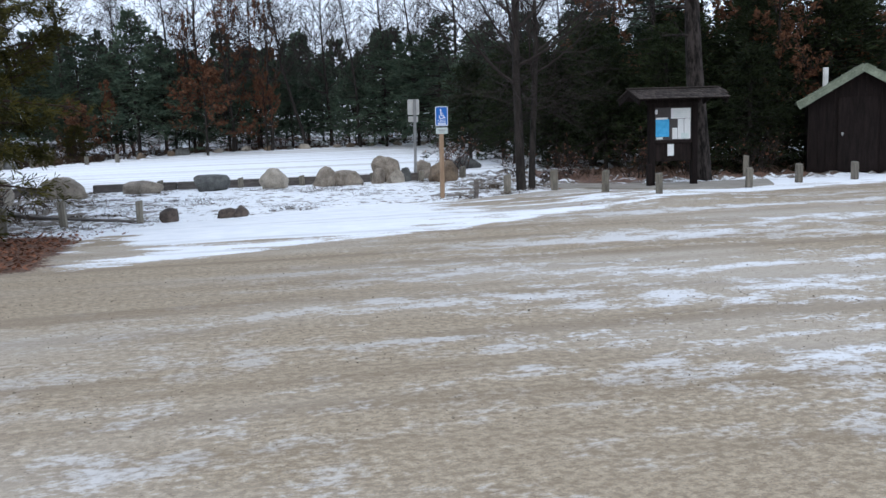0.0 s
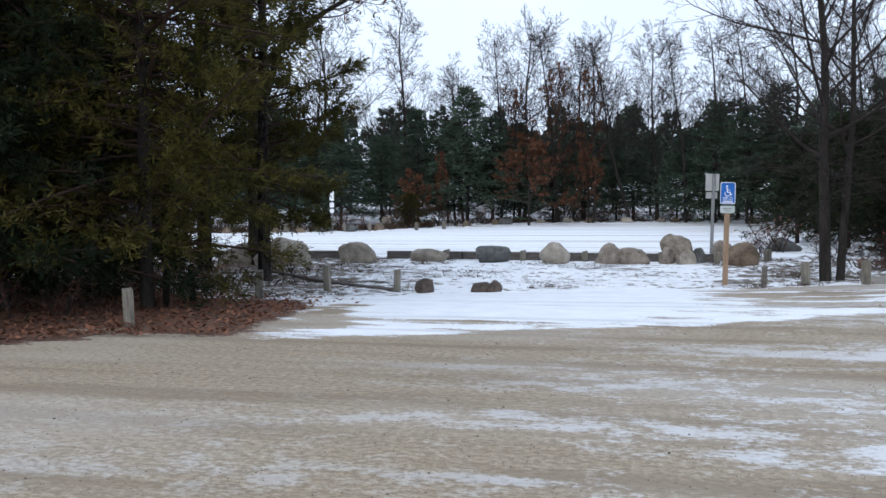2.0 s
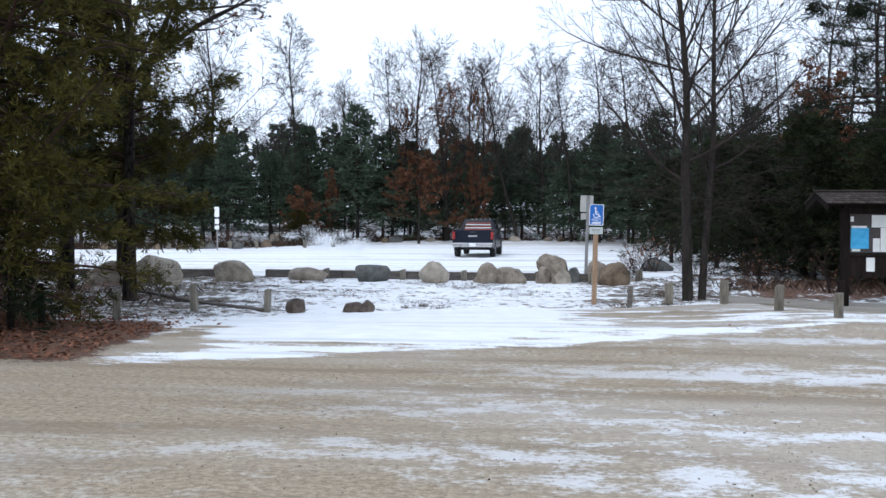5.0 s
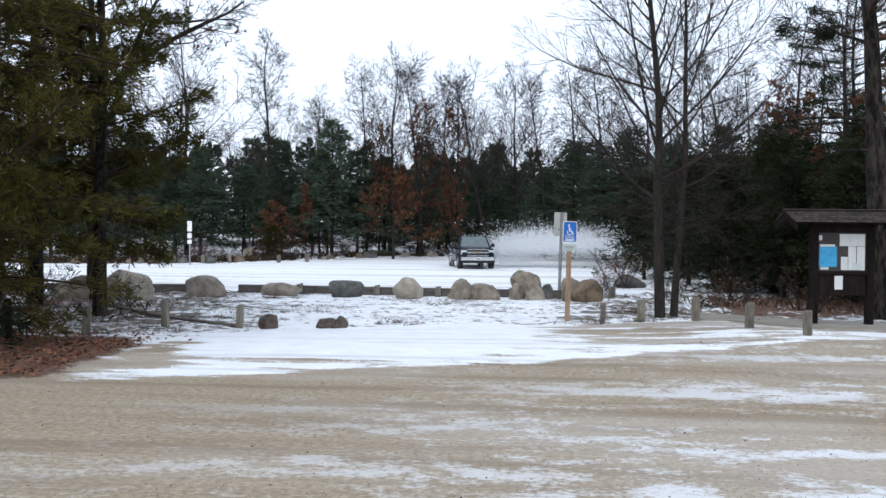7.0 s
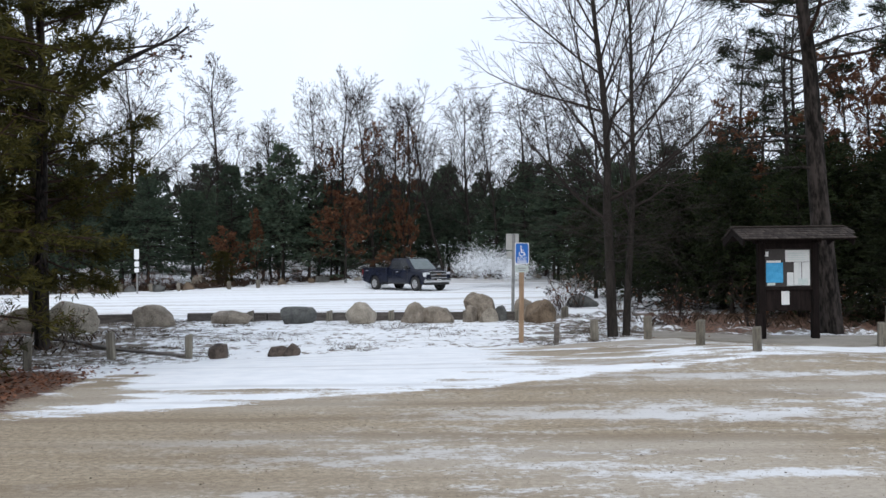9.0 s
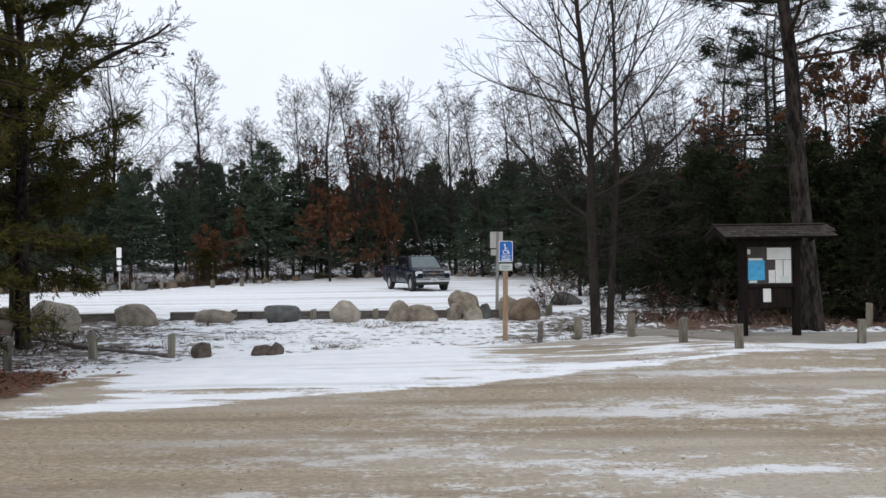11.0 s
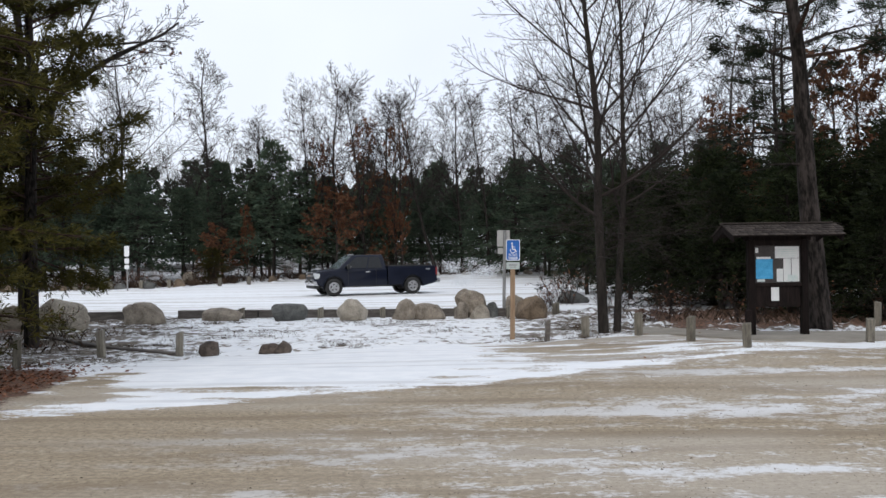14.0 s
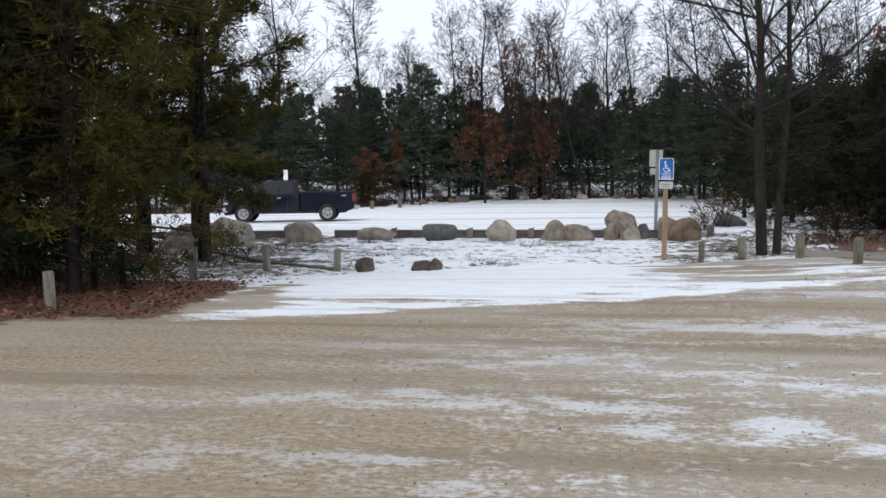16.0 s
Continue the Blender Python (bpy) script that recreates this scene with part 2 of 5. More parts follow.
def height(x, y):
    """The lie of the ground."""
    z = -0.17 * math.exp(-(((x + 5.0) / 4.5) ** 2) - ((y - 15.8) / 2.6) ** 2)
    z -= 0.11 * math.exp(-(((x - 1.2) / 1.8) ** 2) - ((y - 17.2) / 2.0) ** 2)
    z += 0.12 * math.exp(-(((x - 5.0) / 1.6) ** 2) - ((y - 13.6) / 1.6) ** 2)
    s = min(max((y - 48) / 10, 0), 1)
    z += 0.35 * s * s * (3 - 2 * s)
    s = min(max((y - 58) / 34, 0), 1)
    z += 2.6 * s * s * (3 - 2 * s)
    return z


# ---------------------------------------------------------------- ground
def line_y(x, points):
    """The height of a broken line at x."""
    return float(np.interp(x, [p[0] for p in points], [p[1] for p in points]))


GRAVEL_EDGE = [(-40, 4.5), (-12, 6.2), (-8.1, 6.9), (-7.1, 7.9), (-4.6, 8.5), (-3.2, 9.05), (-1.3, 9.8), (0.5, 10.5), (3.8, 12.5), (6.8, 13.7), (8, 14.1), (12, 15.0), (30, 18)]
LOT_FAR = [(-60, 44), (-24, 46.5), (-18, 49), (-14, 52), (-8, 57.5), (2, 58.5), (10, 58), (30, 58)]
LOT_NEAR = [(-60, 27), (-20, 26), (-9, 24.6), (0, 23.6), (5, 26), (9, 34), (14, 40), (40, 46)]


def ground_marks(x, y):
    """How much of gravel, leaves, lot and woods there is at a place, 0 to 1."""
    soft = lambda d, w: min(max(d / w + 0.5, 0), 1)
    gravel = soft(line_y(x, GRAVEL_EDGE) - y, 1.0)
    slush = 0.60 * soft(x - 0.6, 1.6) * soft(6.4 - x, 1.2) * soft(y - 12.2, 1.0) * soft(17.2 - y, 1.4) * soft(x * 0.35 + 16.2 - y, 1.0)
    slush = max(slush, 0.30 * soft(y - line_y(x, GRAVEL_EDGE), 0.4) * soft(line_y(x, GRAVEL_EDGE) + 1.4 - y, 1.2))
    slush = max(slush, 0.62 * soft(-3.9 - (y - 9) * 0.3 - x, 0.9) * soft(x + 5.7, 0.8) * soft(12.2 - y, 0.8) * soft(y - 8, 0.5))
    gravel = max(gravel, slush)
    edge = line_y(x, GRAVEL_EDGE)
    leaf = soft(-5.2 - 0.10 * (y - 9) - x, 1.2) * soft(y - edge + 0.9, 0.5) * soft(13.0 - 0.35 * (x + 8) - y, 2.0)
    leaf = max(leaf, 0.58 * soft(-9.6 - x, 2.5) * soft(y - edge + 0.9, 0.6) * soft(22 - y, 5))
    leaf = max(leaf, 0.72 * soft(x - 4.8, 1.2) * soft(y - 17.9, 0.8) * soft(25 - y, 3))
    lot = soft(y - line_y(x, LOT_NEAR), 1.0) * soft(line_y(x, LOT_FAR) - y, 1.5)
    lot *= soft(12 - x + 0.2 * (y - 40), 4)
    woods = max(soft(y - line_y(x, LOT_FAR) - 0.5, 3.0), soft(x - 3.6 + 0.4 * max(0.0, x - 6), 2.0) * soft(y - 18.3 + min(1.2, 0.35 * max(0.0, x - 6)), 1.2) * (1 - lot), 0.8 * soft(-10 - x, 3) * soft(26 - y, 4) * soft(y - edge, 2))
    verge = soft(y - line_y(x, [(-9, 12.4), (-5.5, 13.8), (-4.5, 15.2), (0.8, 16.6), (2.0, 16.2), (4, 17.2)]), 0.8) * soft(25.5 - y, 2) * (1 - gravel)
    verge *= 0.50 + 0.5 * max(soft(-5.6 - 0.25 * (y - 15) - x, 2.5), 0.75 * soft(x - 1.4, 1.2) * soft(y - 16.3, 0.8))
    return gravel, leaf, lot, woods, verge


def spread(start, fine, step, end):
    out, d = [start], step
    while out[-1] < end:
        if out[-1] >= fine:
            d *= 1.25
        out.append(out[-1] + d)
    return out


def build_ground():
    right = spread(0, 16, 0.22, 420)
    left = spread(0, 16, 0.22, 420)
    xs = [-v for v in left[:0:-1]] + right
    ahead = spread(0, 32, 0.22, 75)
    far = spread(ahead[-1], 0, 2.5, 800)[1:]
    ys = [-v for v in spread(0, 6, 0.4, 300)[:0:-1]] + ahead + far
    rng = np.random.default_rng(3)
    bumps = rng.normal(0, 1, (len(ys), len(xs)))
    verts, marks = [], []
    for j, y in enumerate(ys):
        for i, x in enumerate(xs):
            g = ground_marks(x, y)
            rough = 0.002 * g[0] + 0.009 * g[4] + 0.006 * g[2] + 0.05 * g[3]
            z = height(x, y) + rough * float(bumps[j, i]) * (1 if abs(x) < 30 and y < 75 else 0)
            if g[4] > 0 and abs(x) < 20:
                z += 0.05 * g[4] * noise.noise((x * 0.9, y * 0.9, 3))
            verts.append((x, y, z))
            marks.append(g)
    nx = len(xs)
    faces = [(j * nx + i, j * nx + i + 1, (j + 1) * nx + i + 1, (j + 1) * nx + i) for j in range(len(ys) - 1) for i in range(nx - 1)]
    me = mesh_of("ground", verts, faces, ground_material(), True)
    for k, key in enumerate(("gravel", "leaf", "lot", "woods", "verge")):
        at = me.attributes.new(key, "FLOAT", "POINT")
        at.data.foreach_set("value", [g[k] for g in marks])
    return tagged(new("ground", me), "gravel car park with packed snow, dead leaves and a snowy far lot", "ground", kind="structure")


def ground_material():
    m = bpy.data.materials.new("ground")
    m.use_nodes = True
    n, l = m.node_tree.nodes, m.node_tree.links
    p = n["Principled BSDF"]
    co = n.new("ShaderNodeTexCoord")

    def tex(scale, detail=4, stretch=(1, 1, 1), turn=0, rough=0.55):
        mp, t = n.new("ShaderNodeMapping"), n.new("ShaderNodeTexNoise")
        mp.inputs["Scale"].default_value, mp.inputs["Rotation"].default_value = stretch, (0, 0, radians(turn))
        t.inputs["Scale"].default_value, t.inputs["Detail"].default_value, t.inputs["Roughness"].default_value = scale, detail, rough
        l.new(co.outputs["Object"], mp.inputs[0])
        l.new(mp.outputs[0], t.inputs[0])
        return t.outputs[0]

    def math_(op, a, b, clamp=False):
        t = n.new("ShaderNodeMath")
        t.operation, t.use_clamp = op, clamp
        for k, v in enumerate((a, b)):
            if isinstance(v, (int, float)):
                t.inputs[k].default_value = v
            else:
                l.new(v, t.inputs[k])
        return t.outputs[0]

    def step(v, lo, hi):
        t = n.new("ShaderNodeMapRange")
        t.interpolation_type = "SMOOTHSTEP"
        t.inputs[1].default_value, t.inputs[2].default_value = lo, hi
        l.new(v, t.inputs[0])
        return t.outputs[0]

    def mix(f, a, b):
        t = n.new("ShaderNodeMix")
        t.data_type = "RGBA"
        for k, v in ((0, f), (6, a), (7, b)):
            if isinstance(v, tuple):
                t.inputs[k].default_value = (*v, 1)
            elif isinstance(v, (int, float)):
                t.inputs[k].default_value = v
            else:
                l.new(v, t.inputs[k])
        return t.outputs[2]

    def mark(key):
        t = n.new("ShaderNodeAttribute")
        t.attribute_name = key
        return t.outputs["Fac"]

    streak = tex(0.55, 7, (0.26, 1.5, 1), 7, 0.64)
    wide = tex(0.22, 3, (0.45, 1.3, 1), 5)
    grain, pebble, clump = tex(60, 3), tex(17, 6, (0.85, 1.15, 1), 0, 0.7), tex(2.6, 7, (0.8, 1.25, 1), 0, 0.62)
    patch = tex(5.2, 4, (1.0, 0.75, 1), 0, 0.6)
    ragged = tex(1.6, 6, (0.5, 1.4, 1), 5, 0.62)
    # gravel: tan and grey, streaked along the drive, with thin packed snow
    stone = mix(step(pebble, 0.38, 0.62), (0.25, 0.195, 0.128), (0.44, 0.358, 0.250))
    stone = mix(step(grain, 0.38, 0.6), mix(0.42, stone, (0.18, 0.152, 0.118)), stone)
    brown = tex(0.8, 5, (0.16, 2.4, 1), 6, 0.6)
    stone = mix(math_("MULTIPLY", step(brown, 0.46, 0.64), 0.72), stone, (0.20, 0.152, 0.098))
    stone = mix(math_("MULTIPLY", step(wide, 0.42, 0.62), 0.55), stone, (0.47, 0.43, 0.375))
    stone = mix(math_("MULTIPLY", step(grain, 0.62, 0.70), 0.5), stone, (0.09, 0.075, 0.062))
    stone = mix(math_("MULTIPLY", step(tex(26, 4, (0.8, 1.2, 1), 3, 0.75), 0.57, 0.66), 0.6), stone, (0.13, 0.098, 0.068))
    thin = math_("ADD", math_("MULTIPLY", streak, 0.44), math_("ADD", math_("MULTIPLY", clump, 0.34), math_("MULTIPLY", pebble, 0.22)))
    icy = math_("MULTIPLY", step(thin, 0.492, 0.565), math_("ADD", 0.35, step(wide, 0.38, 0.58), True), True)
    sep = n.new("ShaderNodeSeparateXYZ")
    l.new(co.outputs["Object"], sep.inputs[0])
    reach = math_("ADD", math_("MULTIPLY", sep.outputs[0], 0.17), math_("MULTIPLY", sep.outputs[1], -0.11))
    icy = math_("MULTIPLY", icy, step(reach, -1.7, 0.0), True)
    lot_gravel = mix(math_("MULTIPLY", icy, 0.85), stone, (0.71, 0.725, 0.75))
    # snow, with tufts and leaves showing in the verge
    white = mix(step(clump, 0.3, 0.7), (0.76, 0.785, 0.82), (0.86, 0.875, 0.895))
    bare = mix(step(pebble, 0.35, 0.65), (0.07, 0.055, 0.04), (0.19, 0.15, 0.11))
    speck = math_("ADD", math_("MULTIPLY", patch, 0.45), math_("ADD", math_("MULTIPLY", ragged, 0.32), math_("MULTIPLY", pebble, 0.23)))
    tuft = math_("MULTIPLY", step(math_("ADD", speck, math_("MULTIPLY", math_("SUBTRACT", mark("verge"), 0.75), 0.15)), 0.497, 0.522), step(mark("verge"), 0.1, 0.4), True)
    snow = mix(math_("MULTIPLY", tuft, 0.95), white, bare)
    # the far lot: packed snow with grey wheel lines
    line = tex(0.35, 5, (0.10, 2.2, 1), -3, 0.55)
    packed = mix(math_("MULTIPLY", step(line, 0.46, 0.62), 0.6), (0.82, 0.84, 0.865), (0.42, 0.39, 0.355))
    tracks = tex(0.9, 4, (0.12, 3.2, 1), 4, 0.5)
    snow = mix(math_("MULTIPLY", step(tracks, 0.56, 0.66), math_("SUBTRACT", 0.3, math_("MULTIPLY", mark("verge"), 0.25))), snow, (0.36, 0.36, 0.37))
    snow = mix(mark("lot"), snow, packed)
    # woods: brown floor with patches of snow
    floor = mix(step(clump, 0.35, 0.65), (0.045, 0.032, 0.022), (0.13, 0.092, 0.065))
    snow = mix(math_("MULTIPLY", mark("woods"), step(math_("ADD", math_("MULTIPLY", ragged, 0.6), math_("MULTIPLY", wide, 0.4)), 0.50, 0.55)), snow, floor)
    leaves = mix(step(pebble, 0.35, 0.65), (0.05, 0.030, 0.020), (0.20, 0.105, 0.066))
    edge = step(math_("ADD", mark("leaf"), math_("MULTIPLY", math_("SUBTRACT", ragged, 0.5), 1.6)), 0.45, 0.6)
    snow = mix(edge, snow, leaves)
    # ragged border between gravel and snow, drawn out along the drive
    border = math_("ADD", mark("gravel"), math_("ADD", math_("MULTIPLY", math_("SUBTRACT", streak, 0.5), 1.7), math_("ADD", math_("MULTIPLY", math_("SUBTRACT", ragged, 0.5), 1.4), math_("MULTIPLY", math_("SUBTRACT", pebble, 0.5), 0.8))))
    colour = mix(step(border, 0.42, 0.58), snow, lot_gravel)
    l.new(colour, p.inputs["Base Color"])
    p.inputs["Roughness"].default_value = 0.9
    bp = n.new("ShaderNodeBump")
    bp.inputs["Strength"].default_value, bp.inputs["Distance"].default_value = 0.22, 0.015
    l.new(math_("ADD", math_("MULTIPLY", grain, 0.4), pebble), bp.inputs["Height"])
    l.new(bp.outputs[0], p.inputs["Normal"])
    return m


build_ground()


# ---------------------------------------------------------------- trees
def sprout(rng, base, way, length, radius, depth, plan, out, shape=None):
    """A limb and the limbs on it; out gets (points, radii, depth).
    plan has a row for each depth: limbs, angle, share of length, first, rise, wander, steps."""
    count, angle, share, first, rise, wander, steps = plan[depth]
    pts, d, p = [base], way / np.linalg.norm(way), base.copy()
    for _ in range(steps):
        d = d + rng.normal(0, wander, 3) + (0, 0, rise / steps)
        d = d / np.linalg.norm(d)
        p = p + d * length / steps
        pts.append(p)
    last = depth == len(plan) - 1
    rad = [radius * (1 - 0.8 * (i / steps) ** 0.9) for i in range(steps + 1)]
    out.append((np.array(pts), rad, depth, last))
    if last:
        return
    turn = rng.uniform(0, 6.28)
    for k in range(count):
        q = (k + 0.2 + 0.6 * rng.random()) / count
        s = first + (0.98 - first) * q
        i = min(int(s * steps), steps - 1)
        at = pts[i] + (pts[i + 1] - pts[i]) * (s * steps - i)
        ax = pts[i + 1] - pts[i]
        ax = ax / np.linalg.norm(ax)
        u = np.cross(ax, (0.3, 0.9, 0.2))
        u /= np.linalg.norm(u)
        v = np.cross(ax, u)
        turn += 2.4 + rng.normal(0, 0.35)
        side = u * math.cos(turn) + v * math.sin(turn)
        a = radians(angle * (1.15 - 0.4 * q) + rng.normal(0, 7))
        full = shape(q) if depth == 0 and shape else 1.1 - 0.65 * q
        r = max(rad[i] * (1 - (s * steps - i)) + rad[min(i + 1, steps)] * (s * steps - i), 0.004)
        sprout(rng, at, ax * math.cos(a) + side * math.sin(a), length * share * full * rng.uniform(0.7, 1.25), r * (0.46 if depth == 0 else 0.6), depth + 1, plan, out)


def limbs_mesh(name, limbs, mat, keep, least=0.008):
    """Tubes for the limbs, pointed slivers for the last twigs."""
    verts, faces = [], []
    twigs = [l for l in limbs if keep(l[2]) and l[3]]
    for pts, rad, depth, last in limbs:
        if keep(depth) and not last:
            tube(pts, [max(r, least) for r in rad], (10, 5, 3, 3, 3)[min(depth, 4)], verts, faces)
    for pts, rad, depth, last in twigs:
        a, b = pts[0], pts[-1]
        d = b - a
        u = np.cross(d, (0.31, 0.77, 0.55))
        u = u / (np.linalg.norm(u) + 1e-9) * least
        w = np.cross(d, u)
        w = w / (np.linalg.norm(w) + 1e-9) * least
        k = len(verts)
        verts += [a + u, a - 0.5 * u + 0.87 * w, a - 0.5 * u - 0.87 * w, b]
        faces += [(k, k + 1, k + 3), (k + 1, k + 2, k + 3), (k + 2, k, k + 3)]
    return mesh_of(name, np.array(verts), faces, mat, True)


def bare_tree(name, seed, high, radius, plan, shape=None, least=0.02, label="", lean=(0, 0), extra=()):
    """Trunk, limbs and twigs of a leafless tree."""
    rng = np.random.default_rng(seed)
    limbs = []
    sprout(rng, np.array((0, 0, -0.15)), np.array((lean[0], lean[1], 1.0)), high, radius, 0, plan, limbs, shape)
    for base, way, length, r in extra:
        sprout(rng, np.array(base, float), np.array(way, float), length, r, 0, plan, limbs, shape)
    ob = thing(name, 0, 0, 0, label=label, category="tree")
    for k, limb in enumerate(l for l in limbs if l[2] == 0):
        part_mesh("stem" if k else "trunk", limbs_mesh("trunk", [limb], BARK, lambda d: True, least), ob)
    part_mesh("crown", limbs_mesh("crown", limbs, TWIG, lambda d: d > 0, least), ob, "bare branches and fine twigs")
    return ob, limbs


def unit(v):
    return v / (np.linalg.norm(v, axis=-1, keepdims=True) + 1e-9)


def sprays(rng, p, w, size, blades=5, flat=0.5, thin=0.1):
    """Tufts of thin three-cornered blades, each tuft one island by a shared foot."""
    n = len(p)
    s = size * (0.6 + 0.8 * rng.random((n, 1, 1)))
    d = unit(w[:, None] + rng.normal(0, 0.6, (n, blades, 3)) * (1, 1, flat))
    u = unit(np.cross(d, rng.normal(0, 1, (n, blades, 3))))
    a = p[:, None] + d * s + u * s * thin
    b = p[:, None] + d * s * 0.8 - u * s * thin
    verts = np.concatenate([p[:, None], np.stack([a, b], 2).reshape(n, 2 * blades, 3)], 1).reshape(-1, 3)
    foot = np.arange(n)[:, None] * (1 + 2 * blades)
    k = foot + 1 + 2 * np.arange(blades)[None]
    return verts, np.stack([np.broadcast_to(foot, k.shape), k, k + 1], -1).reshape(-1, 3)


def conifer(name, seed, high, reach, foot, boughs, per, size, needles, bark=BARK, radius=0.14, blades=5, droop=-0.15, label="", taper=1.0, gaps=0.12, uneven=0.3, thin=0.1, inner=0.85, flat=0.5, loose=0.06, bend=-0.10, twigs=0, clusters=0, tilt=0.1, low=()):
    """Tapered trunk, boughs in turns round it and tufts of needles along them."""
    rng = np.random.default_rng(seed)
    verts, faces = [], []
    trunk = [np.array((0.12 * noise.noise((seed, k * 0.4, 0)) * k / 3, 0.12 * noise.noise((seed, k * 0.4, 9)) * k / 3, -0.2 + (high + 0.1) * k / 8)) for k in range(9)]
    tube(trunk, [radius * (1 - 0.9 * k / 8) + 0.01 for k in range(9)], 9, verts, faces)
    core = mesh_of("trunk", np.array(verts), faces, bark, True)
    verts, faces, pts, ways = [], [], [], []
    for b in range(boughs + len(low)):
        s = (b + rng.random()) / boughs if b < boughs else 0.0
        z = foot + (high - foot) * s
        length = reach * ((1 - s) ** taper * 0.92 + 0.08) * (1 - uneven + 2 * uneven * rng.random())
        length *= 0.8 + 0.2 * min(1, s / 0.12)
        a = b * 2.4 + rng.normal(0, 0.4)
        d = np.array((math.cos(a), math.sin(a), droop + 0.55 * s + rng.normal(0, tilt)))
        if b >= boughs:
            z, a, length, fall = low[b - boughs]
            d = np.array((math.cos(radians(a)), math.sin(radians(a)), fall))
        k = min(int(8 * (z + 0.2) / (high + 0.1)), 7)
        base = trunk[k] + (trunk[k + 1] - trunk[k]) * (8 * (z + 0.2) / (high + 0.1) - k)
        sag = np.array((0, 0, bend * length))
        bough = [base + d * length * q + sag * q * q for q in ((0, 0.35, 0.7, 1.0) if twigs else (0, 1.0))]
        tube(bough, [0.014 * length + 0.006 - (0.012 * length) * i / (len(bough) - 1) for i in range(len(bough))], 3, verts, faces)
        across = np.array((-d[1], d[0], 0))
        for _ in range(twigs):
            q = rng.uniform(0.15, 0.95)
            at = base + d * length * q + sag * q * q
            way = d * rng.uniform(0.2, 0.7) + across * rng.choice((-1, 1)) * rng.uniform(0.3, 0.8) + rng.normal(0, 0.25, 3)
            tube([at, at + way * 0.35 * length * (1.1 - 0.5 * q)], [0.006, 0.003], 3, verts, faces)
        n = int(per * (1 - gaps) * (0.35 + 0.65 * length / reach))
        if clusters:
            seat = rng.random((clusters, 2))
            pick = seat[rng.integers(clusters, size=n)]
            q = np.clip(1 - inner * pick[:, :1] ** 1.4 + rng.normal(0, 0.05, (n, 1)), 0.1, 1.08)
            off = (pick[:, 1:] * 2 - 1) * 1.6 + rng.normal(0, 0.28, (n, 1))
        else:
            q = 1 - inner * rng.random((n, 1)) ** 1.6
            off = rng.normal(0, 1, (n, 1))
        side = across * off * (0.16 * length * (1.15 - q * 0.7) + 0.05)
        pts.append(base + d * length * q + sag * q * q + side + rng.normal(0, loose, (n, 3)))
        ways.append(d * 0.8 + side * 0.9 / (0.2 + abs(side).sum(-1, keepdims=True)))
    ob = thing(name, 0, 0, 0, label=label, category="tree")
    part_mesh("trunk", core, ob)
    tagged(part_mesh("bough_work", mesh_of("bough_work", np.array(verts), faces, DEAD_TWIG if twigs else BARK, True), ob), kind="stuff")
    v, f = sprays(rng, np.concatenate(pts), np.concatenate(ways), size, blades, flat, thin)
    part_mesh("crown", blades_mesh("crown", v, f, needles), ob, "dense needles on drooping boughs")
    return ob


def leaves_on(rng, limbs, count, size, mat, low=1, box_=None):
    """Small dead leaves hanging along the outer limbs."""
    some = [l for l in limbs if l[2] >= low]
    verts, faces = [], []
    for _ in range(count):
        pts = some[rng.integers(len(some))][0]
        i = rng.integers(len(pts) - 1)
        p = pts[i] + (pts[i + 1] - pts[i]) * rng.random() + rng.normal(0, size * 0.6, 3)
        if box_ and not box_[0] < p[2] < box_[1]:
            continue
        u, w = rng.normal(0, 1, 3), rng.normal(0, 1, 3)
        u, w = u / np.linalg.norm(u), w / np.linalg.norm(w)
        s = size * (0.6 + 0.8 * rng.random())
        k = len(verts)
        verts += [p - u * s, p + w * s * 0.55, p + u * s, p - w * s * 0.55]
        faces.append((k, k + 1, k + 2, k + 3))
    return mesh_of("leaves", np.array(verts), faces, mat)


def put(ob, x, y, scale=1.0, turn=0, wide=None):
    """Stand a tree on the ground."""
    ob.matrix_basis = pose(x, y, height(x, y), 0, 0, turn)
    ob.scale = (wide or scale, wide or scale, scale)
    return ob


def again(ob, x, y, scale=1.0, turn=0, wide=None):
    c = copy_thing(ob, pose(x, y, height(x, y), 0, 0, turn))
    c.scale = (wide or scale, wide or scale, scale)
    return c


FAR_BARE = "tall leafless oak at the edge of the woods"
FAR_SPRUCE = "dark green spruce at the edge of the snowy lot"


